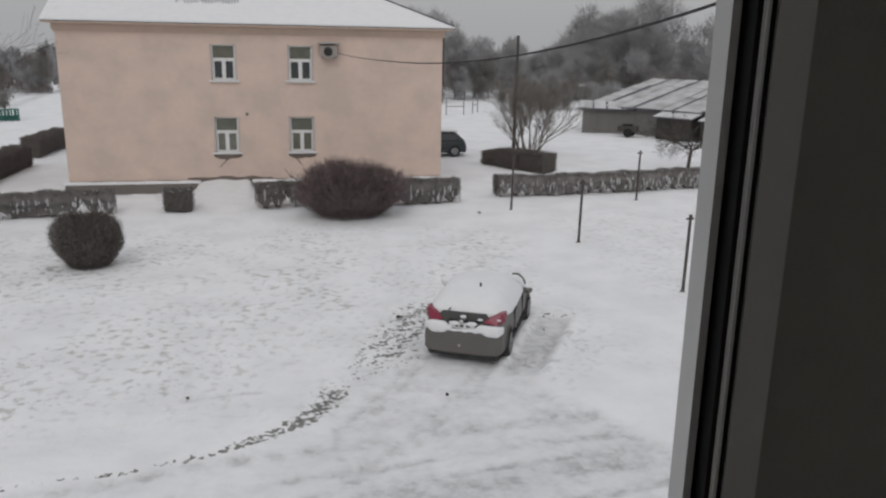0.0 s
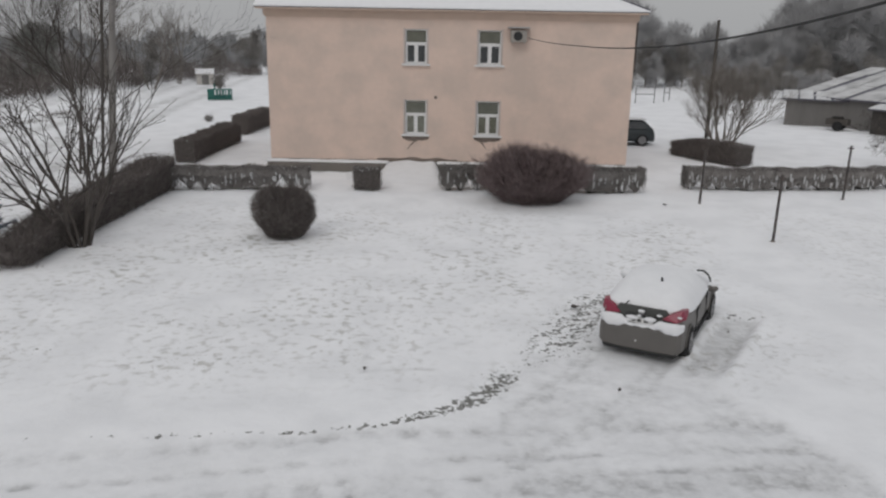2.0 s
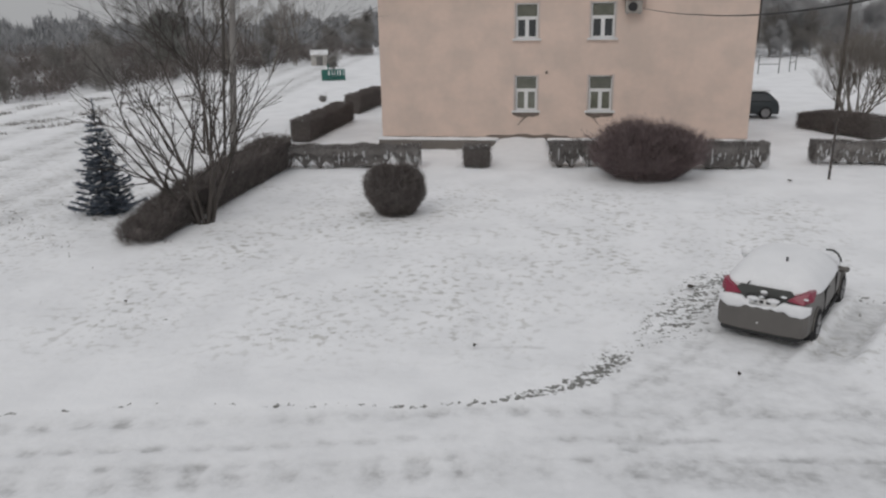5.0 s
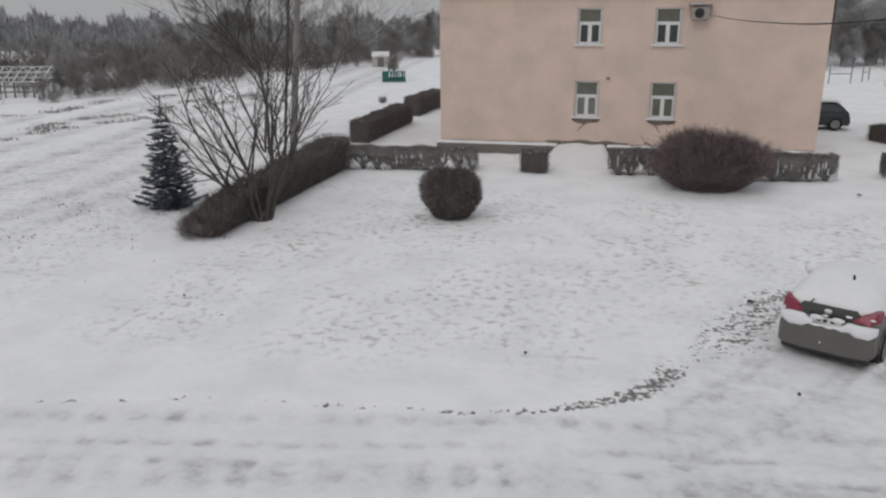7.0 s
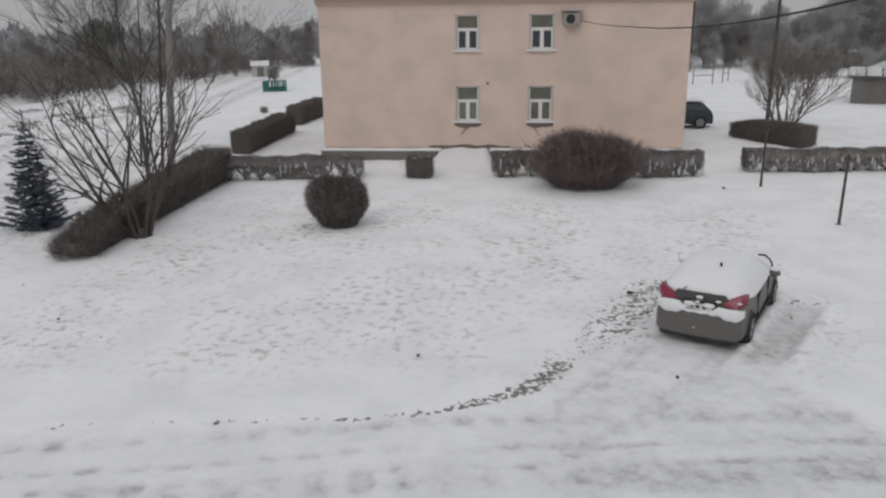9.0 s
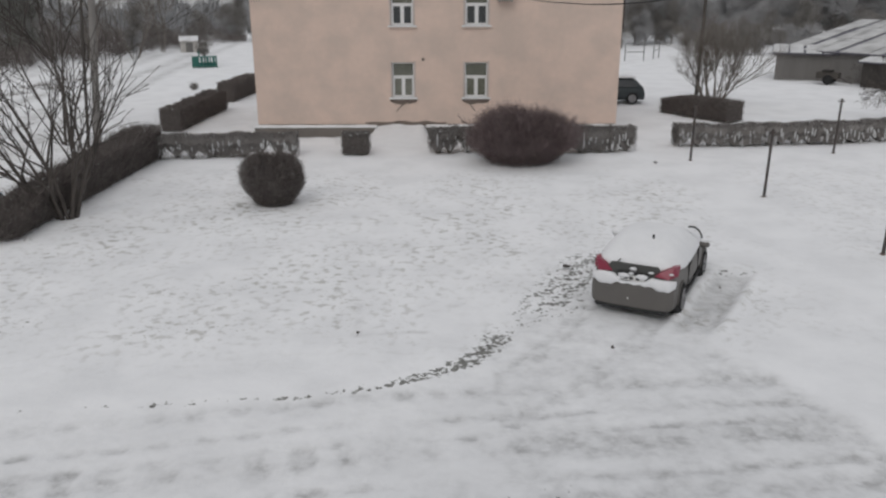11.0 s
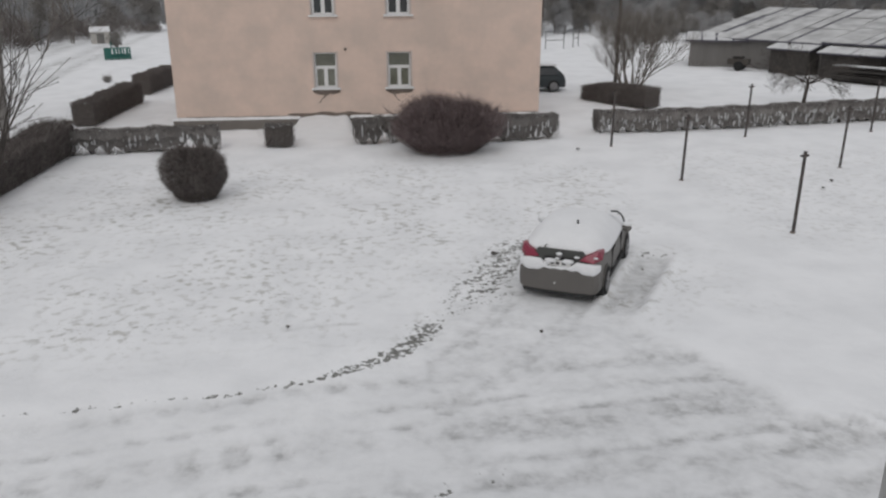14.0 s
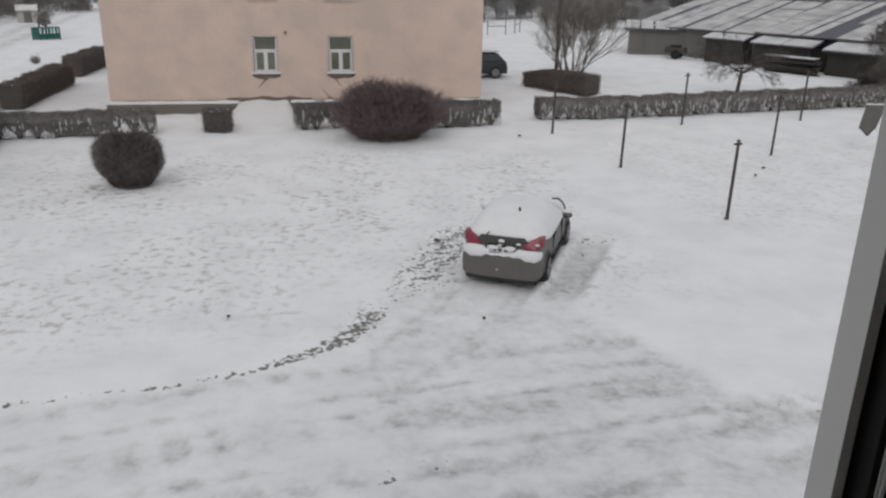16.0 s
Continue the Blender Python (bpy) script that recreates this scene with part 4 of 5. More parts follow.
            if j == 0:
                # lost plaster below the sill with a crack running down
                s = Shape()
                cx = (x0 + x1) / 2
                k = len(s.v)
                outline = [(-0.62, 0), (0.62, 0), (0.55, -0.14), (0.3, -0.20), (0.12, -0.18), (-0.1, -0.24), (-0.38, -0.2), (-0.55, -0.12)]
                s.v = [(cx + a, HY0 - 0.012, z0 - 0.05 + b) for a, b in outline] + [(cx + a, HY0 + 0.01, z0 - 0.05 + b) for a, b in outline]
                s.f = [tuple(reversed(range(8)))] + [(q, (q + 1) % 8, 8 + (q + 1) % 8, 8 + q) for q in range(8)]
                s.make("lost_plaster", STAIN, e, "patch of lost plaster below the sill")
                lean = -1 if i == 0 else 1
                c = Shape()
                px, pz = cx + (0.12 if i == 0 else -0.35), z0 - 0.2
                for q in range(6):
                    nx, nz = px + lean * random.uniform(0.03, 0.11), pz - random.uniform(0.05, 0.09)
                    c.tube((px, HY0, pz), (nx, HY0, nz), 0.045 - 0.005 * q, 0.04 - 0.005 * q, 4)
                    px, pz = nx, nz
                c.make("crack", STAIN, e)
    # damp stain along the foot of the wall between the ledges
    s = Shape()
    top = [(-3.6 + 0.3 * q, 0.05 + 0.11 * abs(math.sin(q * 0.8 + 0.4)) * (1 if 2 < q < 10 else 0.5)) for q in range(13)]
    s.v = [(x, HY0 - 0.004, HB + h) for x, h in top] + [(x, HY0 - 0.004, HB - 0.05) for x, h in top]
    s.f = [(q, 13 + q, 14 + q, q + 1) for q in range(12)]
    s.make("damp_patch", STAIN, e, "damp bare patch at the wall's foot")
    Shape().tube((-1.0, HY0 - 0.05, 3.45), (-1.0, HY0 + 0.02, 3.45), 0.065, 0.065, 10, True).make("vent_cap", STAIN, e)
    return e


house()


def snow_bank():
    """Snow heaped against the plinth where the ledge is broken off."""
    s = Shape()
    cols, rows = 60, 10
    for i in range(cols + 1):
        for j in range(rows + 1):
            x, y = -6.2 + 7.4 * i / cols, 34.95 - 3.4 * j / rows
            hump = 1 / (1 + math.exp(-(x + 3.15) * 14)) * 1 / (1 + math.exp((x + 0.86) * 14)) + 0.28 * min(max((x + 5.6) / 2.4, 0), 1) * (x < -3.1)
            s.v.append((x, y, ground_z(x, y) - 0.06 + (0.55 * min(hump, 1) + 0.03 * math.sin(x * 5)) * (1 - j / rows) ** 1.2))
    s.f = [(i * (rows + 1) + j, i * (rows + 1) + j + 1, (i + 1) * (rows + 1) + j + 1, (i + 1) * (rows + 1) + j) for i in range(cols) for j in range(rows)]
    tagged(s.make("snow_bank", SNOW, smooth=True), "snow heaped against the plinth of the house", "snow bank", kind="stuff")


snow_bank()


def air_conditioner():
    e = thing("air_conditioner", (2.5, HY0, 5.85), 0, "pale air conditioner unit on the wall under a snowy hood", "air conditioner")
    Shape().box(-0.33, 0.33, -0.42, -0.1, 0.0, 0.48).make("casing", material("pale_casing", (0.36, 0.34, 0.315), 0.6), e, bevel=0.012)
    Shape().tube((-0.04, -0.425, 0.25), (-0.04, -0.435, 0.25), 0.19, 0.19, 20, True).make("fan_grille", PLASTIC, e)
    for x in (-0.25, 0.25):
        Shape().box(x - 0.02, x + 0.02, -0.44, 0.0, -0.04, 0.0).make("bracket", STEEL, e)
    h = Shape().box(-0.46, 0.46, -0.5, 0.0, 0.57, 0.6).make("hood", STEEL, e)
    Shape().box(-0.44, 0.44, -0.48, -0.02, 0.6, 0.625).make("hood_snow", SNOW_THIN, h)


air_conditioner()


# ---- vehicles ----
def car_mesh(stations):
    """A closed body lofted through cross-sections: each a distance from the tail and its outline as (half width, height)."""
    s = Shape()
    n = len(stations[0][1])
    for x, prof in stations:
        for hw, z in prof:
            s.v.append((-hw, x, z))
        for hw, z in reversed(prof):
            s.v.append((hw, x, z))
    m = 2 * n
    for i in range(len(stations) - 1):
        for j in range(m):
            k = (j + 1) % m
            s.f.append((i * m + j, i * m + k, (i + 1) * m + k, (i + 1) * m + j))
    s.f.append(tuple(range(m)))
    s.f.append(tuple((len(stations) - 1) * m + j for j in reversed(range(m))))
    return s


def wheel(e, x, y, r=0.31):
    side = 1 if x > 0 else -1
    t = Shape()
    rings = [(-0.10, r * 0.72), (-0.10, r * 0.94), (-0.06, r), (0.06, r), (0.10, r * 0.94), (0.10, r * 0.72)]
    n = 22
    for off, rad in rings:
        for j in range(n):
            a = 6.28318 * j / n
            t.v.append((x + off, y + rad * math.cos(a), r + rad * math.sin(a)))
    t.f = [(i * n + j, i * n + (j + 1) % n, (i + 1) * n + (j + 1) % n, (i + 1) * n + j) for i in range(5) for j in range(n)]
    w = t.make("tyre", RUBBER, e)
    rim = Shape().tube((x + side * 0.05, y, r), (x + side * 0.085, y, r), r * 0.72, r * 0.70, 20, True)
    for k in range(5):
        a = 6.283 * k / 5
        rim.tube((x + side * 0.095, y, r), (x + side * 0.095, y + r * 0.66 * math.cos(a), r + r * 0.66 * math.sin(a)), 0.03, 0.022, 5, True)
    rim.make("rim", ALLOY, w)


CAR_AT, CAR_TURN = (3.74, 14.84, -0.03), -27.0


def parked_car():
    e = thing("parked_car", CAR_AT, CAR_TURN, "grey-beige hatchback parked under thick snow", "car")
    low = 0.24
    prof = lambda hw, z1, shoulder, hr, top: [(hw * 0.86, low), (hw * 0.97, low + 0.10), (hw, 0.50), (hw * 0.985, z1), (hw * 0.95, shoulder), (hr, (shoulder + top) / 2 + 0.03), (hr * 0.86, top - 0.03), (hr * 0.5, top)]
    b = car_mesh([
        (0.0, prof(0.74, 0.62, 0.70, 0.68, 0.76)),
        (0.06, prof(0.80, 0.66, 0.86, 0.74, 0.96)),
        (0.14, prof(0.835, 0.68, 0.94, 0.75, 1.09)),
        (0.35, prof(0.85, 0.70, 0.95, 0.70, 1.21)),
        (0.72, prof(0.86, 0.70, 0.95, 0.64, 1.36)),
        (1.10, prof(0.865, 0.70, 0.95, 0.62, 1.40)),
        (1.70, prof(0.87, 0.70, 0.95, 0.61, 1.41)),
        (2.20, prof(0.87, 0.69, 0.94, 0.60, 1.36)),
        (2.80, prof(0.865, 0.68, 0.92, 0.66, 1.05)),
        (3.15, prof(0.855, 0.66, 0.85, 0.68, 0.94)),
        (3.62, prof(0.82, 0.62, 0.75, 0.64, 0.82)),
        (3.90, prof(0.70, 0.52, 0.60, 0.55, 0.66)),
    ]).make("body", PAINT, e, smooth=True)
    mod = b.modifiers.new("soft", "SUBSURF")
    mod.levels = mod.render_levels = 2
    # the bumper wraps round the tail
    bump = Shape()
    ring = [(-0.84, 0.55), (-0.845, 0.2), (-0.82, 0.02), (-0.74, -0.07), (-0.4, -0.11), (0.4, -0.11), (0.74, -0.07), (0.82, 0.02), (0.845, 0.2), (0.84, 0.55)]
    rows = [(0.96, 0.24), (1.0, 0.29), (1.01, 0.50), (1.0, 0.66), (0.965, 0.71)]
    for f, z in rows:
        bump.v += [(x * f, (y + 0.02) * f if y < 0 else y, z) for x, y in ring]
    m = len(ring)
    bump.f = [(i * m + j, i * m + j + 1, (i + 1) * m + j + 1, (i + 1) * m + j) for i in range(4) for j in range(m - 1)]
    bump.f += [tuple(reversed(range(m))), tuple(4 * m + j for j in range(m))]
    bump.make("rear_bumper", PAINT, e, smooth=False)
    # black strip added below the bumper to imitate the shadow there
    Shape().box(-0.74, 0.74, -0.06, 0.3, 0.15, 0.26).make("bumper_skirt", PLASTIC, e, bevel=0.03)
    Shape().tube((-0.05, -0.105, 0.42), (-0.05, -0.112, 0.42), 0.018, 0.018, 10, True).make("tow_cap", PLATE, e)
    # the dark lower face of the tailgate, its plate and badge
    t = Shape()
    face = [(-0.64, 0.02, 0.74), (0.64, 0.02, 0.74), (0.60, 0.045, 0.92), (0.46, 0.10, 1.09), (-0.46, 0.10, 1.09), (-0.60, 0.045, 0.92)]
    t.v = [(x, y - 0.03, z) for x, y, z in face] + [(x, y + 0.12, z) for x, y, z in face]
    t.f = [tuple(range(6)), tuple(reversed(range(6, 12)))] + [(q, 6 + q, 6 + (q + 1) % 6, (q + 1) % 6) for q in range(6)]
    gate = t.make("tailgate_face", CAR_DARK, e, "dark wet lower tailgate")
    Shape().box(-0.31, 0.31, -0.04, 0.01, 0.905, 0.945).make("gate_trim", PLASTIC, gate, bevel=0.008)
    Shape().box(-0.25, 0.25, -0.035, -0.008, 0.775, 0.885).make("number_plate", PLATE, gate, "pale number plate half hidden by snow")
    for q in (-0.17, -0.06, 0.07):
        Shape().box(q, q + 0.075, -0.041, -0.036, 0.80, 0.855).make("plate_bar", PLASTIC, gate)
    Shape().tube((0, 0.0, 0.985), (0, 0.03, 0.985), 0.06, 0.055, 16, True).make("tail_badge", ALLOY, gate)
    for sx in (-1, 1):
        l = Shape()
        l.v = [(0.845, 0.20, 0.93), (0.70, 0.0, 0.885), (0.43, -0.015, 0.925), (0.50, 0.02, 0.995), (0.64, 0.06, 1.07), (0.78, 0.13, 1.12), (0.85, 0.34, 1.09)]
        l.v = [(sx * x, y, z) for x, y, z in l.v]
        l.v += [(x * 0.90, y + 0.2, z - 0.01) for x, y, z in l.v]
        n = 7
        l.f = [tuple(range(n)) if sx < 0 else tuple(reversed(range(n))), tuple(reversed(range(n, 2 * n))) if sx < 0 else tuple(range(n, 2 * n))] + [(q, (q + 1) % n, n + (q + 1) % n, n + q) for q in range(n)]
        l.make("tail_lamp", RED, e, "red tail lamp")
    glass = glass_pane("car_glass", (0.015, 0.016, 0.018))
    for sx in (-1, 1):
        g = Shape()
        pts = [(0.825, 0.60, 1.0), (0.825, 2.45, 0.99), (0.67, 2.1, 1.25), (0.67, 1.0, 1.27), (0.69, 0.8, 1.2)]
        g.v = [(sx * (x + 0.012), y, z) for x, y, z in pts] + [(sx * (x - 0.03), y, z) for x, y, z in pts]
        g.f = [tuple(range(5)), tuple(reversed(range(5, 10)))] + [(q, 5 + q, 5 + (q + 1) % 5, (q + 1) % 5) for q in range(5)]
        g.make("side_window", glass, e)
        for y0 in (1.28, 2.30):
            Shape().box(min(sx * 0.84, sx * 0.874), max(sx * 0.84, sx * 0.874), y0, y0 + 0.014, 0.34, 0.93).make("door_gap", PLASTIC, e)
        Shape().box(min(sx * 0.84, sx * 0.885), max(sx * 0.84, sx * 0.885), 1.36, 1.54, 0.82, 0.85).make("door_handle", PAINT, e, bevel=0.008)
        mir = Shape().blob((sx * 0.96, 2.34, 1.0), 0.12, 0.07, 0.085, 7, 12, 0.0).make("wing_mirror", PAINT, e, smooth=True)
        Shape().box(min(sx * 0.82, sx * 0.92), max(sx * 0.82, sx * 0.92), 2.34, 2.40, 0.95, 1.0).make("mirror_arm", PLASTIC, mir)
        Shape().blob((sx * 0.96, 2.35, 1.085 if sx > 0 else 1.03), 0.11 if sx > 0 else 0.15, 0.075 if sx > 0 else 0.13, 0.05 if sx > 0 else 0.12, 6, 10, 0.06).make("mirror_snow", SNOW, mir, smooth=True)
        Shape().box(min(sx * 0.82, sx * 0.872), max(sx * 0.82, sx * 0.872), 0.95, 2.75, 0.21, 0.30).make("sill_trim", PLASTIC, e, bevel=0.02)
        for cy in (0.68, 3.10):
            arch = Shape()
            for k in range(13):
                a, c = math.pi * k / 13, math.pi * (k + 1) / 13
                arch.tube((sx * 0.862, cy + 0.36 * math.cos(a), 0.31 + 0.36 * math.sin(a)), (sx * 0.862, cy + 0.36 * math.cos(c), 0.31 + 0.36 * math.sin(c)), 0.018, 0.018, 5)
            arch.make("wheel_arch", PAINT, e)
            Shape().tube((sx * 0.70, cy, 0.31), (sx * 0.868, cy, 0.31), 0.35, 0.35, 24, True).make("wheel_well", PLASTIC, e)
            wheel(e, sx * 0.80, cy)
    # the front pillar shows as a dark arc at the edge of the snow
    arc = [(0.64, 2.10, 1.42), (0.74, 2.26, 1.38), (0.81, 2.42, 1.27), (0.85, 2.54, 1.14), (0.865, 2.60, 1.02)]
    pil = Shape()
    for p, q in zip(arc, arc[1:]):
        pil.tube(p, q, 0.022, 0.022, 7, True)
    pil.make("front_pillar", CAR_DARK, e)
    Shape().tube((0.17, 0.86, 1.38), (0.17, 0.83, 1.52), 0.03, 0.024, 6, True).make("aerial", PLASTIC, e)
    Shape().tube((-0.34, 0.075, 1.10), (-0.28, 0.07, 1.17), 0.014, 0.011, 5).make("rear_wiper", PLASTIC, e)
    return e


parked = parked_car()


def car_snow():
    """Thick snow over the roof, windows and bonnet, with ledges of it on the boot and bumper."""
    e = thing("car_snow", CAR_AT, CAR_TURN, "thick smooth snow lying on the parked car", "snow")
    s = Shape()
    ys = [0.085, 0.12, 0.20, 0.40, 0.72, 1.0, 1.4, 1.8, 2.15, 2.45, 2.8, 3.15, 3.5, 3.75, 3.90]
    top = [1.08, 1.16, 1.24, 1.34, 1.43, 1.47, 1.48, 1.47, 1.42, 1.29, 1.14, 1.04, 0.95, 0.85, 0.70]
    half = [0.46, 0.60, 0.74, 0.84, 0.89, 0.90, 0.90, 0.90, 0.89, 0.885, 0.88, 0.87, 0.83, 0.74, 0.60]
    edge = [1.055, 1.07, 1.10, 1.02, 0.98, 0.96, 0.965, 0.98, 0.99, 0.98, 0.92, 0.85, 0.76, 0.67, 0.60]
    m = 17
    for y, t, h, d in zip(ys, top, half, edge):
        for j in range(m):
            u = -1 + 2 * j / (m - 1)
            z = d + (t - d) * (1 - abs(u) ** 4.2)
            wob = 0.010 * math.sin(7 * y + 5 * u) + 0.007 * math.sin(13 * u + 3 * y)
            ragged = 0.022 * math.sin(17 * u) + 0.015 * math.sin(41 * u + 1) if y < 0.11 else 0
            s.v.append((h * u * (1 + 0.015 * math.sin(9 * y)), y, z + wob + ragged))
    for y, t, h, d in zip(ys, top, half, edge):
        for j in range(m):
            u = -1 + 2 * j / (m - 1)
            s.v.append((h * u * 0.97, y + 0.01, d - 0.05 - 0.02 * math.sin(12 * y) * (abs(u) > 0.8)))
    n = len(ys)
    s.f = [(i * m + j, i * m + j + 1, (i + 1) * m + j + 1, (i + 1) * m + j) for i in range(n - 1) for j in range(m - 1)]
    o = n * m
    s.f += [(o + i * m + j, o + (i + 1) * m + j, o + (i + 1) * m + j + 1, o + i * m + j + 1) for i in range(n - 1) for j in range(m - 1)]
    s.f += [(j, o + j, o + j + 1, j + 1) for j in range(m - 1)] + [((n - 1) * m + j, (n - 1) * m + j + 1, o + (n - 1) * m + j + 1, o + (n - 1) * m + j) for j in range(m - 1)]
    s.f += [(i * m, (i + 1) * m, o + (i + 1) * m, o + i * m) for i in range(n - 1)] + [(i * m + m - 1, o + i * m + m - 1, o + (i + 1) * m + m - 1, (i + 1) * m + m - 1) for i in range(n - 1)]
    cover = s.make("snow_cover", SNOW, e, smooth=True)
    mod = cover.modifiers.new("soft", "SUBSURF")
    mod.levels = mod.render_levels = 2
    # the bank on the bumper: deep at both corners, thin below the plate
    b = Shape()
    cols, ring = 48, 9
    for i in range(cols + 1):
        u = -1 + 2 * i / cols
        x = 0.835 * u
        corner = min(max((abs(u) - 0.28) / 0.16, 0), 1)
        wrap = max(0, abs(u) - 0.82) / 0.18
        y0 = -0.115 + 0.16 * wrap ** 2
        lo = 0.715 - 0.075 * corner * (0.55 + 0.45 * math.sin(9 * u + 1.0)) - 0.012 * math.sin(23 * u)
        hi = 0.765 + 0.125 * corner + 0.012 * math.sin(7 * u) - 0.05 * wrap
        yb = 0.03 + 0.12 * wrap
        for k in range(ring):
            a = math.pi * 2 * k / ring
            cy, cz = (y0 + yb) / 2, (lo + hi) / 2
            b.v.append((x, cy + (yb - y0) / 2 * math.copysign(abs(math.cos(a)) ** 0.6, math.cos(a)), cz + (hi - lo) / 2 * math.copysign(abs(math.sin(a)) ** 0.6, math.sin(a))))
    b.f = [(i * ring + k, (i + 1) * ring + k, (i + 1) * ring + (k + 1) % ring, i * ring + (k + 1) % ring) for i in range(cols) for k in range(ring)]
    b.f += [tuple(range(ring)), tuple(cols * ring + k for k in reversed(range(ring)))]
    b.make("bumper_snow", SNOW, e, smooth=True)
    random.seed(3)
    for x, y, z, rx, rz in ((-0.17, -0.05, 0.88, 0.12, 0.045), (0.19, -0.05, 0.885, 0.13, 0.05), (0.0, -0.03, 1.03, 0.07, 0.03), (-0.03, -0.045, 0.93, 0.05, 0.02), (0.36, -0.02, 0.99, 0.06, 0.02), (0.74, 0.03, 1.0, 0.05, 0.015), (-0.27, -0.04, 0.80, 0.05, 0.05)):
        Shape().blob((x, y, z), rx, 0.035, rz, 6, 11, 0.14).make("snow_lump", SNOW, e, smooth=True)
    return e


car_snow()


def dark_car():
    e = thing("dark_estate_car", (11.15, 45.7, ground_z(11, 45.7)), 90.0, "dark estate car parked behind the house", "car")
    low = 0.24
    prof = lambda hw, shoulder, hr, top: [(hw * 0.9, low), (hw, 0.45), (hw * 0.98, shoulder - 0.05), (hw * 0.94, shoulder), (hr, (shoulder + top) / 2 + 0.03), (hr * 0.86, top - 0.03), (hr * 0.5, top)]
    b = car_mesh([(0, prof(0.72, 0.62, 0.6, 0.66)), (0.1, prof(0.83, 0.84, 0.7, 0.93)), (0.5, prof(0.86, 0.9, 0.66, 1.33)), (0.9, prof(0.87, 0.9, 0.63, 1.44)), (2.2, prof(0.87, 0.9, 0.62, 1.45)), (2.9, prof(0.87, 0.89, 0.66, 1.1)), (3.8, prof(0.83, 0.76, 0.66, 0.84)), (4.2, prof(0.7, 0.58, 0.55, 0.63))]).make("body", PAINT_DARK, e, smooth=True)
    g = glass_pane("estate_glass", (0.05, 0.055, 0.06))
    for sx in (-1, 1):
        q = Shape()
        pts = [(0.83, 0.45, 0.95), (0.83, 2.65, 0.95), (0.66, 2.2, 1.32), (0.66, 0.75, 1.32)]
        q.v = [(sx * (x + 0.02), y, z) for x, y, z in pts] + [(sx * (x - 0.03), y, z) for x, y, z in pts]
        q.f = [(0, 1, 2, 3), (7, 6, 5, 4)] + [(i, 4 + i, 4 + (i + 1) % 4, (i + 1) % 4) for i in range(4)]
        q.make("side_window", g, e)
        for cy in (0.72, 3.3):
            wheel(e, sx * 0.80, cy, 0.32)
    Shape().box(-0.6, 0.6, 0.5, 2.3, 1.43, 1.49).make("roof_snow", SNOW, e, bevel=0.02)


dark_car()


# ---- posts, poles and cable ----
def clothes_post(x, y, h=2.1):
    e = thing("clothes_post", (x, y, ground_z(x, y)), random.uniform(-20, 20), "thin dark iron clothes-line post in snow", "post", "clothes-line posts")
    Shape().tube((0, 0, -0.3), (0.03, 0, h), 0.045, 0.04, 8, True).make("shaft", IRON, e)
    Shape().box(-0.09, 0.13, -0.025, 0.025, h - 0.10, h - 0.05).make("crossbar", IRON, e)
    Shape().tube((0.03, 0, h), (0.03, 0, h + 0.03), 0.05, 0.05, 8, True).make("cap", IRON, e)
    Shape().blob((0, 0, 0.01), 0.09, 0.06, 0.03, 4, 8, 0.2).make("foot_earth", STAIN, e)


round_shrub("field_shrub", (-16.6, 52.6), 0.24, 0.22, 0.34, TWIG_GREY, "small dry shrub alone in the snowy field", 450, 0.5, 0.5, 0.1, 0.02, 0.2)
random.seed(4)
for x, y in ((9.22, 29.47), (9.96, 24.11), (15.22, 30.79), (10.79, 18.56), (15.99, 25.23), (20.98, 31.35)):
    clothes_post(x, y)


def utility_pole(x, y, h, mat, label, r=0.13, arm=True, lean=0.005):
    e = thing("utility_pole", (x, y, ground_z(x, y)), 0, label, "pole")
    Shape().tube((0, 0, -0.5), (lean * h, 0, h), r, r * 0.72, 10, True).make("shaft", mat, e)
    if not arm:
        Shape().blob((lean * h, 0, h), r * 0.8, r * 0.8, 0.06, 3, 8, 0).make("snow_cap", SNOW, e)
        return e
    Shape().box(lean * h - 0.5, lean * h + 0.5, -0.05, 0.05, h - 0.35, h - 0.25).make("crossarm", mat, e)
    for q in (lean * h - 0.42, lean * h + 0.42):
        Shape().tube((q, 0, h - 0.25), (q, 0, h - 0.1), 0.04, 0.03, 8, True).make("insulator", PLATE, e)
    return e


left_pole = utility_pole(-13.7, 30.6, 9.2, CONCRETE, "pale concrete utility pole behind the hedge", 0.15, lean=0.095)
Shape().tube((-0.34, -0.05, -0.3), (0.50, -0.05, 9.2), 0.06, 0.055, 7, True).make("stay_post", WOOD_DARK, left_pole)
utility_pole(15.2, 48.7, 7.0, WOOD_DARK, "dark wooden utility pole beside the bare shrub", 0.12, False)


def cable():
    """The service line that hangs from the house wall to our own wall."""
    s = Shape()
    pts = []
    for k in range(46):
        y = HY0 - 0.02 - 27 * k / 45
        pts.append(Vector((2.9 + 0.3 * (HY0 - y), y, 5.80 + 0.0083 * (y - 28.5) ** 2 - 0.12 * max(0, (y - 30) / 5))))
    for k, (p, q) in enumerate(zip(pts, pts[1:])):
        s.tube(p, q, 0.012 + 0.0007 * k, 0.012 + 0.0007 * (k + 1), 6)
    tagged(s.make("service_cable", CABLE), "black overhead cable fixed to the house wall", "cable")


cable()


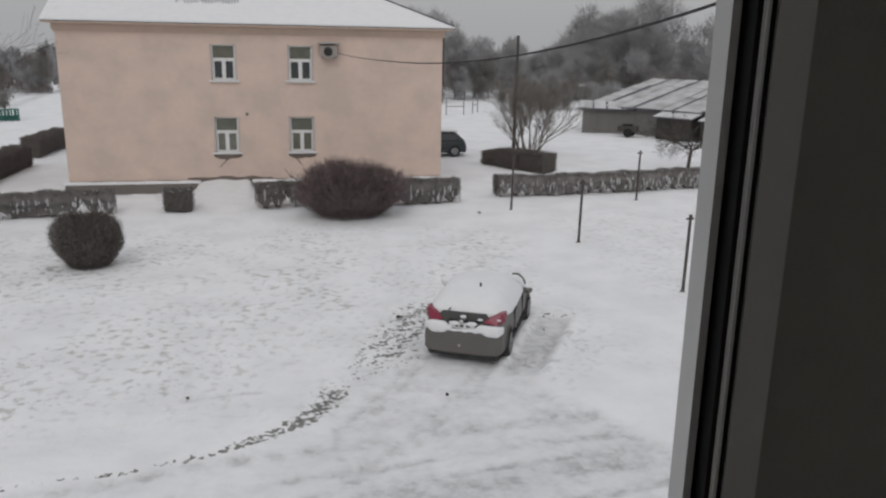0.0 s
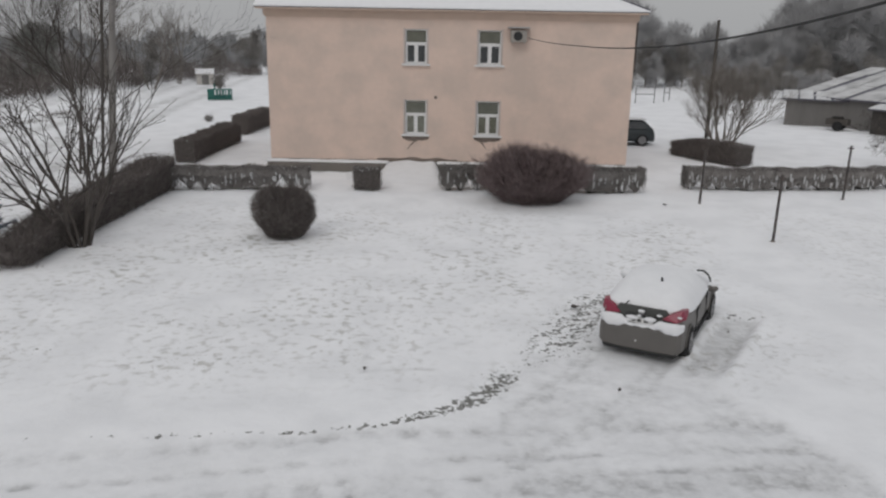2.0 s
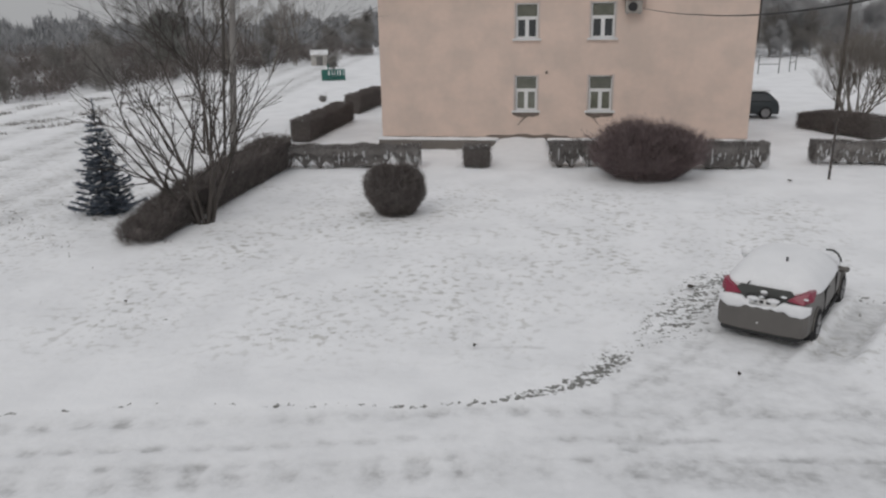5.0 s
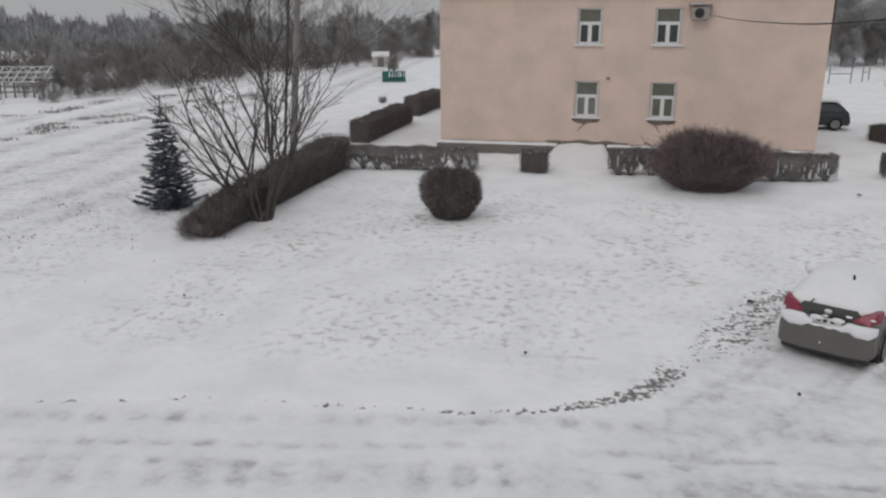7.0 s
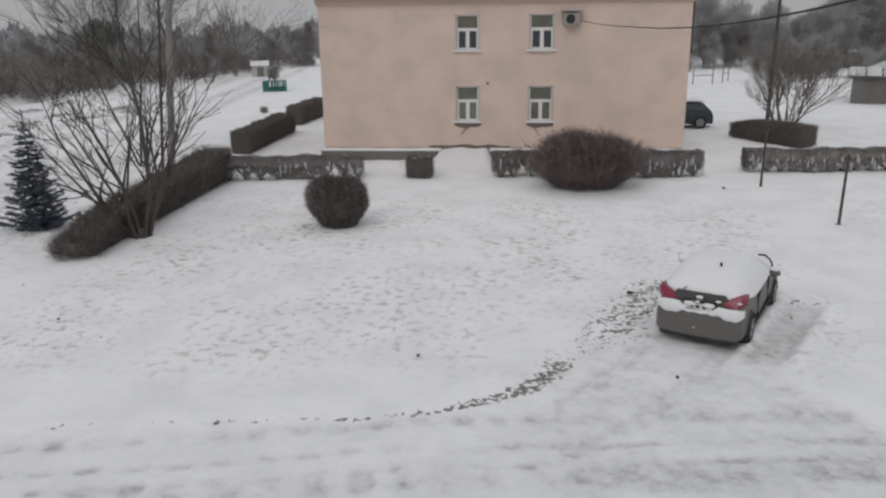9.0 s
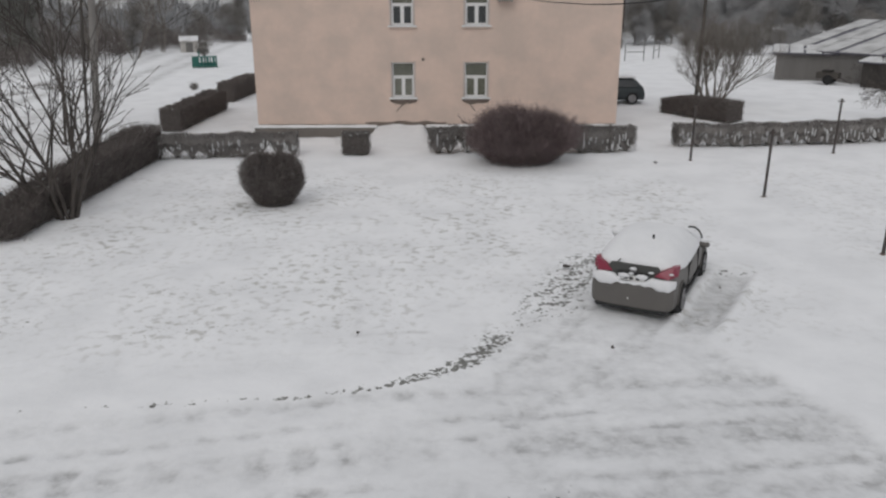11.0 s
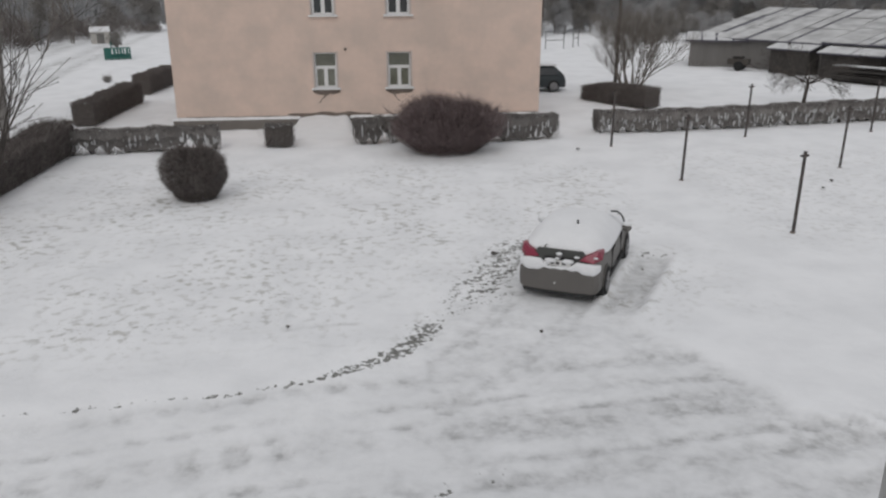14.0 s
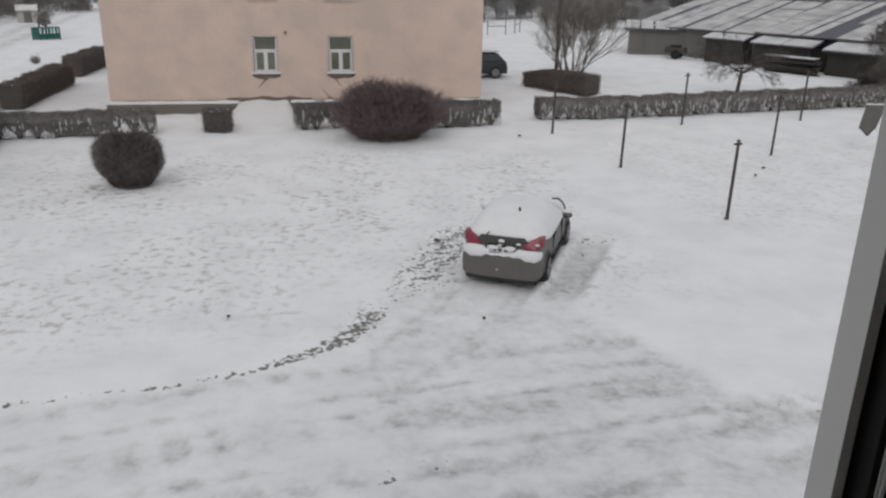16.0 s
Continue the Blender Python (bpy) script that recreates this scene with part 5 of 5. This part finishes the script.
# ---- sheds ----
def shed(a, b, depth, front, back, roof_mat, label, overhang=0.35, stripes=4, wood=None, seed=0):
    """A lean-to with board walls between two front corners; its roof climbs to the rear."""
    random.seed(seed)
    wood = wood or BOARD
    L = math.dist(a, b)
    turn = math.degrees(math.atan2(b[1] - a[1], b[0] - a[0]))
    e = thing("shed", (a[0], a[1], ground_z(*a)), turn, label, "shed", "row of sheds")
    n = max(int(L / 0.22), 3)
    for i in range(n):
        x0 = L * i / n
        Shape().box(x0, x0 + L / n - 0.012, random.uniform(0, 0.02), 0.05, -0.1, front + random.uniform(-0.05, 0)).make("board", wood, e)
    for x in (0, L - 0.06):
        m = max(int(depth / 0.45), 3)
        for i in range(m):
            y0 = 0.06 + (depth - 0.12) * i / m
            Shape().box(x, x + 0.06, y0, y0 + (depth - 0.12) / m - 0.012, -0.1, front + (back - front) * (i + 0.2) / m).make("side_board", wood, e)
    Shape().box(0.06, L - 0.06, depth - 0.06, depth, -0.1, back - 0.1).make("rear_wall", wood, e)
    r = Shape()
    t = 0.07
    o = overhang
    k = (back - front) / depth
    r.v = [(-o, -o, front - o * k), (L + o, -o, front - o * k), (L + o, depth + 0.1, back), (-o, depth + 0.1, back)]
    r.v += [(x, y, z + t) for x, y, z in r.v]
    r.f = [(0, 3, 2, 1), (4, 5, 6, 7), (0, 1, 5, 4), (1, 2, 6, 5), (2, 3, 7, 6), (3, 0, 4, 7)]
    r.make("roof", TIN, e)
    # snow in panels that leave dark seams and laps bare
    edges, x = [-o], -o
    while x < L + o - 0.5:
        x += random.choice((0.16, 0.22, 0.3, 0.3, 0.9, 1.4, 2.2)) if stripes > 6 else (L + 2 * o) / (stripes + 1)
        edges.append(min(x, L + o))
    laps = [-o, depth * 0.36, depth * 0.72, depth + 0.1] if depth > 5 else [-o, depth + 0.1]
    for x0, x1 in zip(edges, edges[1:]):
        g = random.choice((0.015, 0.03, 0.05, 0.11))
        bare = x1 - x0 < 0.4 and random.random() < 0.75
        for y0, y1 in zip(laps, laps[1:]):
            if bare and random.random() < 0.85:
                continue
            y0 += random.uniform(0.02, 0.14)
            y1 -= random.choice((0.0, 0.0, 0.05, 0.12))
            lean = random.uniform(-0.06, 0.06)
            q = Shape()
            q.v = [(x0 + g, y0, front + y0 * k + t), (x1 - g, y0, front + y0 * k + t), (x1 - g + lean, y1, front + y1 * k + t), (x0 + g + lean, y1, front + y1 * k + t)]
            q.v += [(x, y, z + 0.05) for x, y, z in q.v]
            q.f = r.f
            q.make("snow_panel", ROOF_SNOW if depth > 5 else SNOW_THIN, e)
    return e


shed((23.4, 57.6), (26.8, 56.2), 2.4, 1.85, 2.2, TIN, "low grey board shed with a snowy roof", stripes=3, seed=1)
shed((24.7, 59.3), (30.0, 51.0), 9.5, 2.0, 3.75, TIN, "long weathered board shed under snow with bare seams", stripes=24, seed=2)
shed((30.1, 50.9), (37.5, 38.5), 10.5, 2.1, 3.9, TIN, "long weathered board shed under snow with bare seams", stripes=20, wood=DARK_BOARD, seed=3)
shed((27.2, 52.9), (28.6, 50.6), 1.7, 1.6, 1.95, TIN, "small dark lean-to with snow on its roof", 0.25, 0, wood=DARK_BOARD, seed=4)
shed((29.0, 49.7), (31.0, 46.5), 1.9, 1.55, 1.95, TIN, "small dark lean-to with snow on its roof", 0.25, 1, wood=DARK_BOARD, seed=5)
shed((31.4, 45.3), (33.6, 41.2), 2.2, 1.5, 2.0, TIN, "small dark lean-to with snow on its roof", 0.3, 1, wood=DARK_BOARD, seed=6)


def leaning_plank():
    e = thing("leaning_planks", (27.3, 52.4, 0.15), -55, "dark planks leaning against the shed", "planks")
    for k in range(3):
        Shape().box(k * 0.18, k * 0.18 + 0.12, -0.02, 0.02, 0, 2.2, pose(0, 0, 0, -22 - 4 * k, 12, 0)).make("plank", WOOD_DARK, e)


leaning_plank()


def fence_rail_stack():
    """Poles and slats stacked before the lean-tos."""
    random.seed(17)
    e = thing("firewood_stack", (29.6, 46.2, ground_z(29.6, 46.2)), -58, "dark stack of poles and firewood dusted with snow", "firewood")
    for k in range(26):
        y, z = random.uniform(-0.35, 0.35), 0.08 + 0.16 * (k % 6)
        x = random.uniform(-0.4, 0.4)
        Shape().tube((x - 1.5, y, z), (x + 1.5, y + random.uniform(-0.1, 0.1), z + random.uniform(-0.05, 0.05)), 0.08, 0.07, 7, True).make("log", DARK_BOARD, e)
    Shape().box(-1.6, 1.6, -0.4, 0.4, 1.0, 1.06).make("snow", SNOW_THIN, e, bevel=0.02)


fence_rail_stack()


def hand_cart():
    e = thing("hand_cart", (25.75, 54.4, ground_z(25.7, 54.4)), -40, "dark loaded hand cart standing by the shed", "cart")
    Shape().box(-0.7, 0.7, -0.4, 0.4, 0.4, 0.8).make("box", WOOD_DARK, e, bevel=0.03)
    Shape().box(-0.4, 0.3, -0.3, 0.3, 0.8, 0.95).make("load", DARK_BOARD, e, bevel=0.05)
    for y in (-0.45, 0.45):
        Shape().tube((0.1, y - 0.03, 0.33), (0.1, y + 0.03, 0.33), 0.33, 0.33, 16, True).make("wheel", RUBBER, e)
    Shape().tube((0.7, 0, 0.5), (1.5, 0, 0.1), 0.03, 0.03, 6, True).make("drawbar", IRON, e)


hand_cart()


# ---- far things ----
def waste_bin():
    e = thing("waste_container_bay", (-20.5, 68.4, ground_z(-20, 68)), 20, "green slatted steel waste container bay", "bin")
    e.scale = (0.76, 0.76, 0.8)
    Shape().box(-1.3, 1.3, -0.5, 0.5, 0.1, 0.22).make("base", GREEN, e)
    for x in (-1.27, -0.65, 0, 0.65, 1.27):
        for y in (-0.5, 0.5):
            Shape().box(x - 0.05, x + 0.05, y - 0.03, y + 0.03, 0, 1.15).make("upright", GREEN, e)
    for k, x in enumerate((-0.96, -0.32, 0.32, 0.96)):
        Shape().box(x - (0.3 if k == 0 else 0.13), x + (0.3 if k == 0 else 0.13), -0.46, -0.42, 0.22, 1.1).make("panel", GREEN, e)
    Shape().box(-1.3, 1.3, 0.46, 0.5, 0.22, 0.5).make("rear_panel", GREEN, e)
    Shape().box(-0.6, -0.45, 0.2, 0.35, 1.1, 1.7).make("post", GREEN, e)
    Shape().box(-1.32, 1.32, -0.53, 0.53, 1.1, 1.16).make("top_rail", GREEN, e)


waste_bin()


def hut(x, y, w, d, h, label, wall):
    e = thing("garden_hut", (x, y, ground_z(x, y)), 20, label, "hut")
    Shape().box(-w / 2, w / 2, -d / 2, d / 2, -0.2, h).make("wall", wall, e)
    Shape().box(-0.35, 0.35, -d / 2 - 0.03, -d / 2, 0, h * 0.8).make("door", BOARD, e)
    r = Shape()
    r.v = [(-w * 0.56, -d * 0.6, h - 0.1), (w * 0.56, -d * 0.6, h - 0.1), (w * 0.56, d * 0.6, h - 0.1), (-w * 0.56, d * 0.6, h - 0.1), (-w * 0.56, 0, h + 0.4), (w * 0.56, 0, h + 0.4)]
    r.f = [(0, 1, 5, 4), (2, 3, 4, 5), (1, 2, 5), (3, 0, 4), (3, 2, 1, 0)]
    r.make("snowy_roof", SNOW, e)


hut(-27.6, 87, 1.75, 1.7, 1.25, "small pale garden hut with a snowy roof", material("pale_hut_wall", (0.55, 0.53, 0.50), 0.9))
hut(40, 95, 5.0, 4, 1.6, "low far outbuilding with a snowy roof", BOARD)
hut(33.4, 92, 3.2, 3, 0.9, "low far outbuilding with a snowy roof", BOARD)


def greenhouse():
    """A roofless frame: low posts, and a lattice of snow-topped rafters climbing to its ridge."""
    e = thing("greenhouse_frame", (-45.6, 50.4, ground_z(-45.6, 50.4)), 14, "bare greenhouse frame with snow on its bars", "greenhouse")
    for k in range(12):
        x = -4.4 + 0.7 * k
        for y, z in ((-0.1, 1.15), (3.2, 1.15)):
            if k % 2 == 0 or y < 1:
                Shape().box(x - 0.05, x + 0.05, y - 0.05, y + 0.05, -0.2, z).make("post", BOARD, e)
        for y0, y1 in ((-0.25, 1.6), (3.4, 1.6)):
            Shape().tube((x, y0, 1.15), (x, y1, 2.15), 0.06, 0.06, 6, True).make("rafter", SNOW_THIN, e)
    for y, z in ((-0.2, 1.18), (3.35, 1.18), (1.6, 2.15), (0.35, 1.48), (1.0, 1.82), (2.5, 1.65)):
        Shape().box(-4.5, 3.5, y - 0.06, y + 0.06, z - 0.03, z + 0.04).make("purlin", SNOW_THIN, e)
    for z in (0.45, 0.85):
        Shape().box(-4.5, 3.4, -0.14, -0.1, z - 0.05, z + 0.05).make("rail", BOARD, e)


greenhouse()


def carpet_frame(x, y, turn, label):
    e = thing("play_frame", (x, y, ground_z(x, y)), turn, label, "play frame", "playground frames")
    for q in (-0.9, 0.9):
        Shape().tube((q, 0, -0.2), (q, 0, 1.6), 0.05, 0.05, 7, True).make("upright", STEEL, e)
    for z in (1.55, 0.8):
        Shape().tube((-0.9, 0, z), (0.9, 0, z), 0.04, 0.04, 7, True).make("bar", STEEL, e)


carpet_frame(17.0, 73.5, 10, "thin steel playground frame in snow")
carpet_frame(19.6, 76.0, 60, "thin steel playground frame in snow")


def fallen_leaf(x, y, size):
    e = Shape()
    n = 7
    e.v = [(size * math.cos(6.283 * k / n) * (1 + 0.2 * (k % 2)), size * 0.7 * math.sin(6.283 * k / n), 0.02 * (k % 3)) for k in range(n)] + [(0, 0, -0.03)]
    e.f = [tuple(range(n))] + [(k, n, (k + 1) % n) for k in range(n)]
    ob = e.make("fallen_leaf", BARK)
    ob.matrix_basis = pose(x, y, ground_z(x, y) + 0.05, 6, 4, random.uniform(0, 180))
    tagged(ob, "dark curled leaf lying on the snow", "leaf", "fallen leaves")


for x, y, size in ((5.15, 20.4, 0.09), (7.79, 28.96, 0.1), (14.66, 23.45, 0.09), (2.85, 17.6, 0.11), (3.06, 13.19, 0.04), (13.9, 22.6, 0.08), (-9.7, 15.3, 0.06), (-1.67, 13.86, 0.05)):
    fallen_leaf(x, y, size)


def hung_cloth():
    e = thing("hung_cloth", (19.75, 25.2, ground_z(19.9, 25.2)), -8, "stiff grey cloth hanging on the line, snow on its fold", "cloth")
    s = Shape()
    cols, rows = 8, 8
    for i in range(cols + 1):
        for j in range(rows + 1):
            u, v = i / cols, j / rows
            x = -0.38 - 0.12 * v + 0.72 * u * (1 - 0.12 * v)
            z = 1.76 - (0.86 + 0.28 * max(0, 1 - abs(u - 0.55) * 2.4)) * v
            s.v.append((x, 0.05 * math.sin(u * 9) * v, z))
    s.f = [(i * (rows + 1) + j, (i + 1) * (rows + 1) + j, (i + 1) * (rows + 1) + j + 1, i * (rows + 1) + j + 1) for i in range(cols) for j in range(rows)]
    c = s.make("cloth", material("grey_cloth", (0.16, 0.155, 0.15), 0.95, (0.12, 0.115, 0.11), 3, 60, 0.3), e, smooth=True)
    mod = c.modifiers.new("thick", "SOLIDIFY")
    mod.thickness = 0.015
    Shape().box(-0.4, 0.36, -0.03, 0.03, 1.76, 1.81).make("fold_snow", SNOW, e, bevel=0.015)
    line = Shape().tube((16.02, 25.23, ground_z(16, 25) + 2.05), (19.9, 25.2, 1.88), 0.006, 0.006, 5).tube((19.9, 25.2, 1.88), (27, 25.0, 2.15), 0.006, 0.006, 5)
    tagged(line.make("clothes_line", CABLE), "thin clothes line stretched between the posts", "line")


hung_cloth()


# ---- our own room and window ----
# unseen room behind the camera, its size chosen for light on the window profile
def room():
    for name, mat, size in (
        ("floor", FLOOR, (-2.2, 1.5, -2.7, 0.24, 4.85, 5.0)), ("ceiling", ROOM, (-2.2, 1.5, -2.7, 0.24, 7.45, 7.65)),
        ("wall_rear", ROOM, (-2.2, 1.5, -2.9, -2.7, -0.5, 7.65)), ("wall_left", ROOM, (-2.4, -2.2, -2.9, 0.24, -0.5, 7.65)),
        ("wall_right", ROOM, (1.5, 1.7, -2.9, 0.24, -0.5, 7.65)),
        ("wall_window_left", ROOM, (-2.4, -1.75, 0.25, 0.62, -0.5, 7.65)), ("wall_window_right", ROOM, (0.62, 1.7, 0.25, 0.62, -0.5, 7.65)),
        ("wall_window_head", ROOM, (-1.75, 0.62, 0.25, 0.62, 7.25, 7.65)), ("wall_window_breast", ROOM, (-1.75, 0.62, 0.25, 0.62, -0.5, 5.35)),
    ):
        tagged(Shape().box(*size).make(name, mat), kind="structure")


room()
FX, FY = 0.2686, 0.2875
e = thing("open_window", (FX, FY, 5.36), 0, "white plastic window frame with black gasket", "window", kind="structure")
HGT = 1.88
Shape().box(0.0, 0.0055, -0.0175, 0.0, 0, HGT).make("outer_bead", PVC, e)
Shape().box(0.0056, 0.060, -0.004, -0.0004, 0, HGT).make("rebate", GASKET, e)
Shape().box(0.0105, 0.0150, -0.032, -0.0287, 0, HGT).make("frame_lip", PVC, e, bevel=0.0014)
Shape().box(0.0080, 0.0196, -0.0285, -0.0042, 0, HGT).make("gasket", GASKET, e)
Shape().box(0.0198, 0.0430, -0.030, -0.0042, 0, HGT).make("sash_profile", PVC, e)
# reveal in the room's darkness, painted darker than the walls
Shape().box(0.0432, 0.40, -0.024, 0.02, 0, HGT).make("inner_lining", REVEAL_DARK, e)
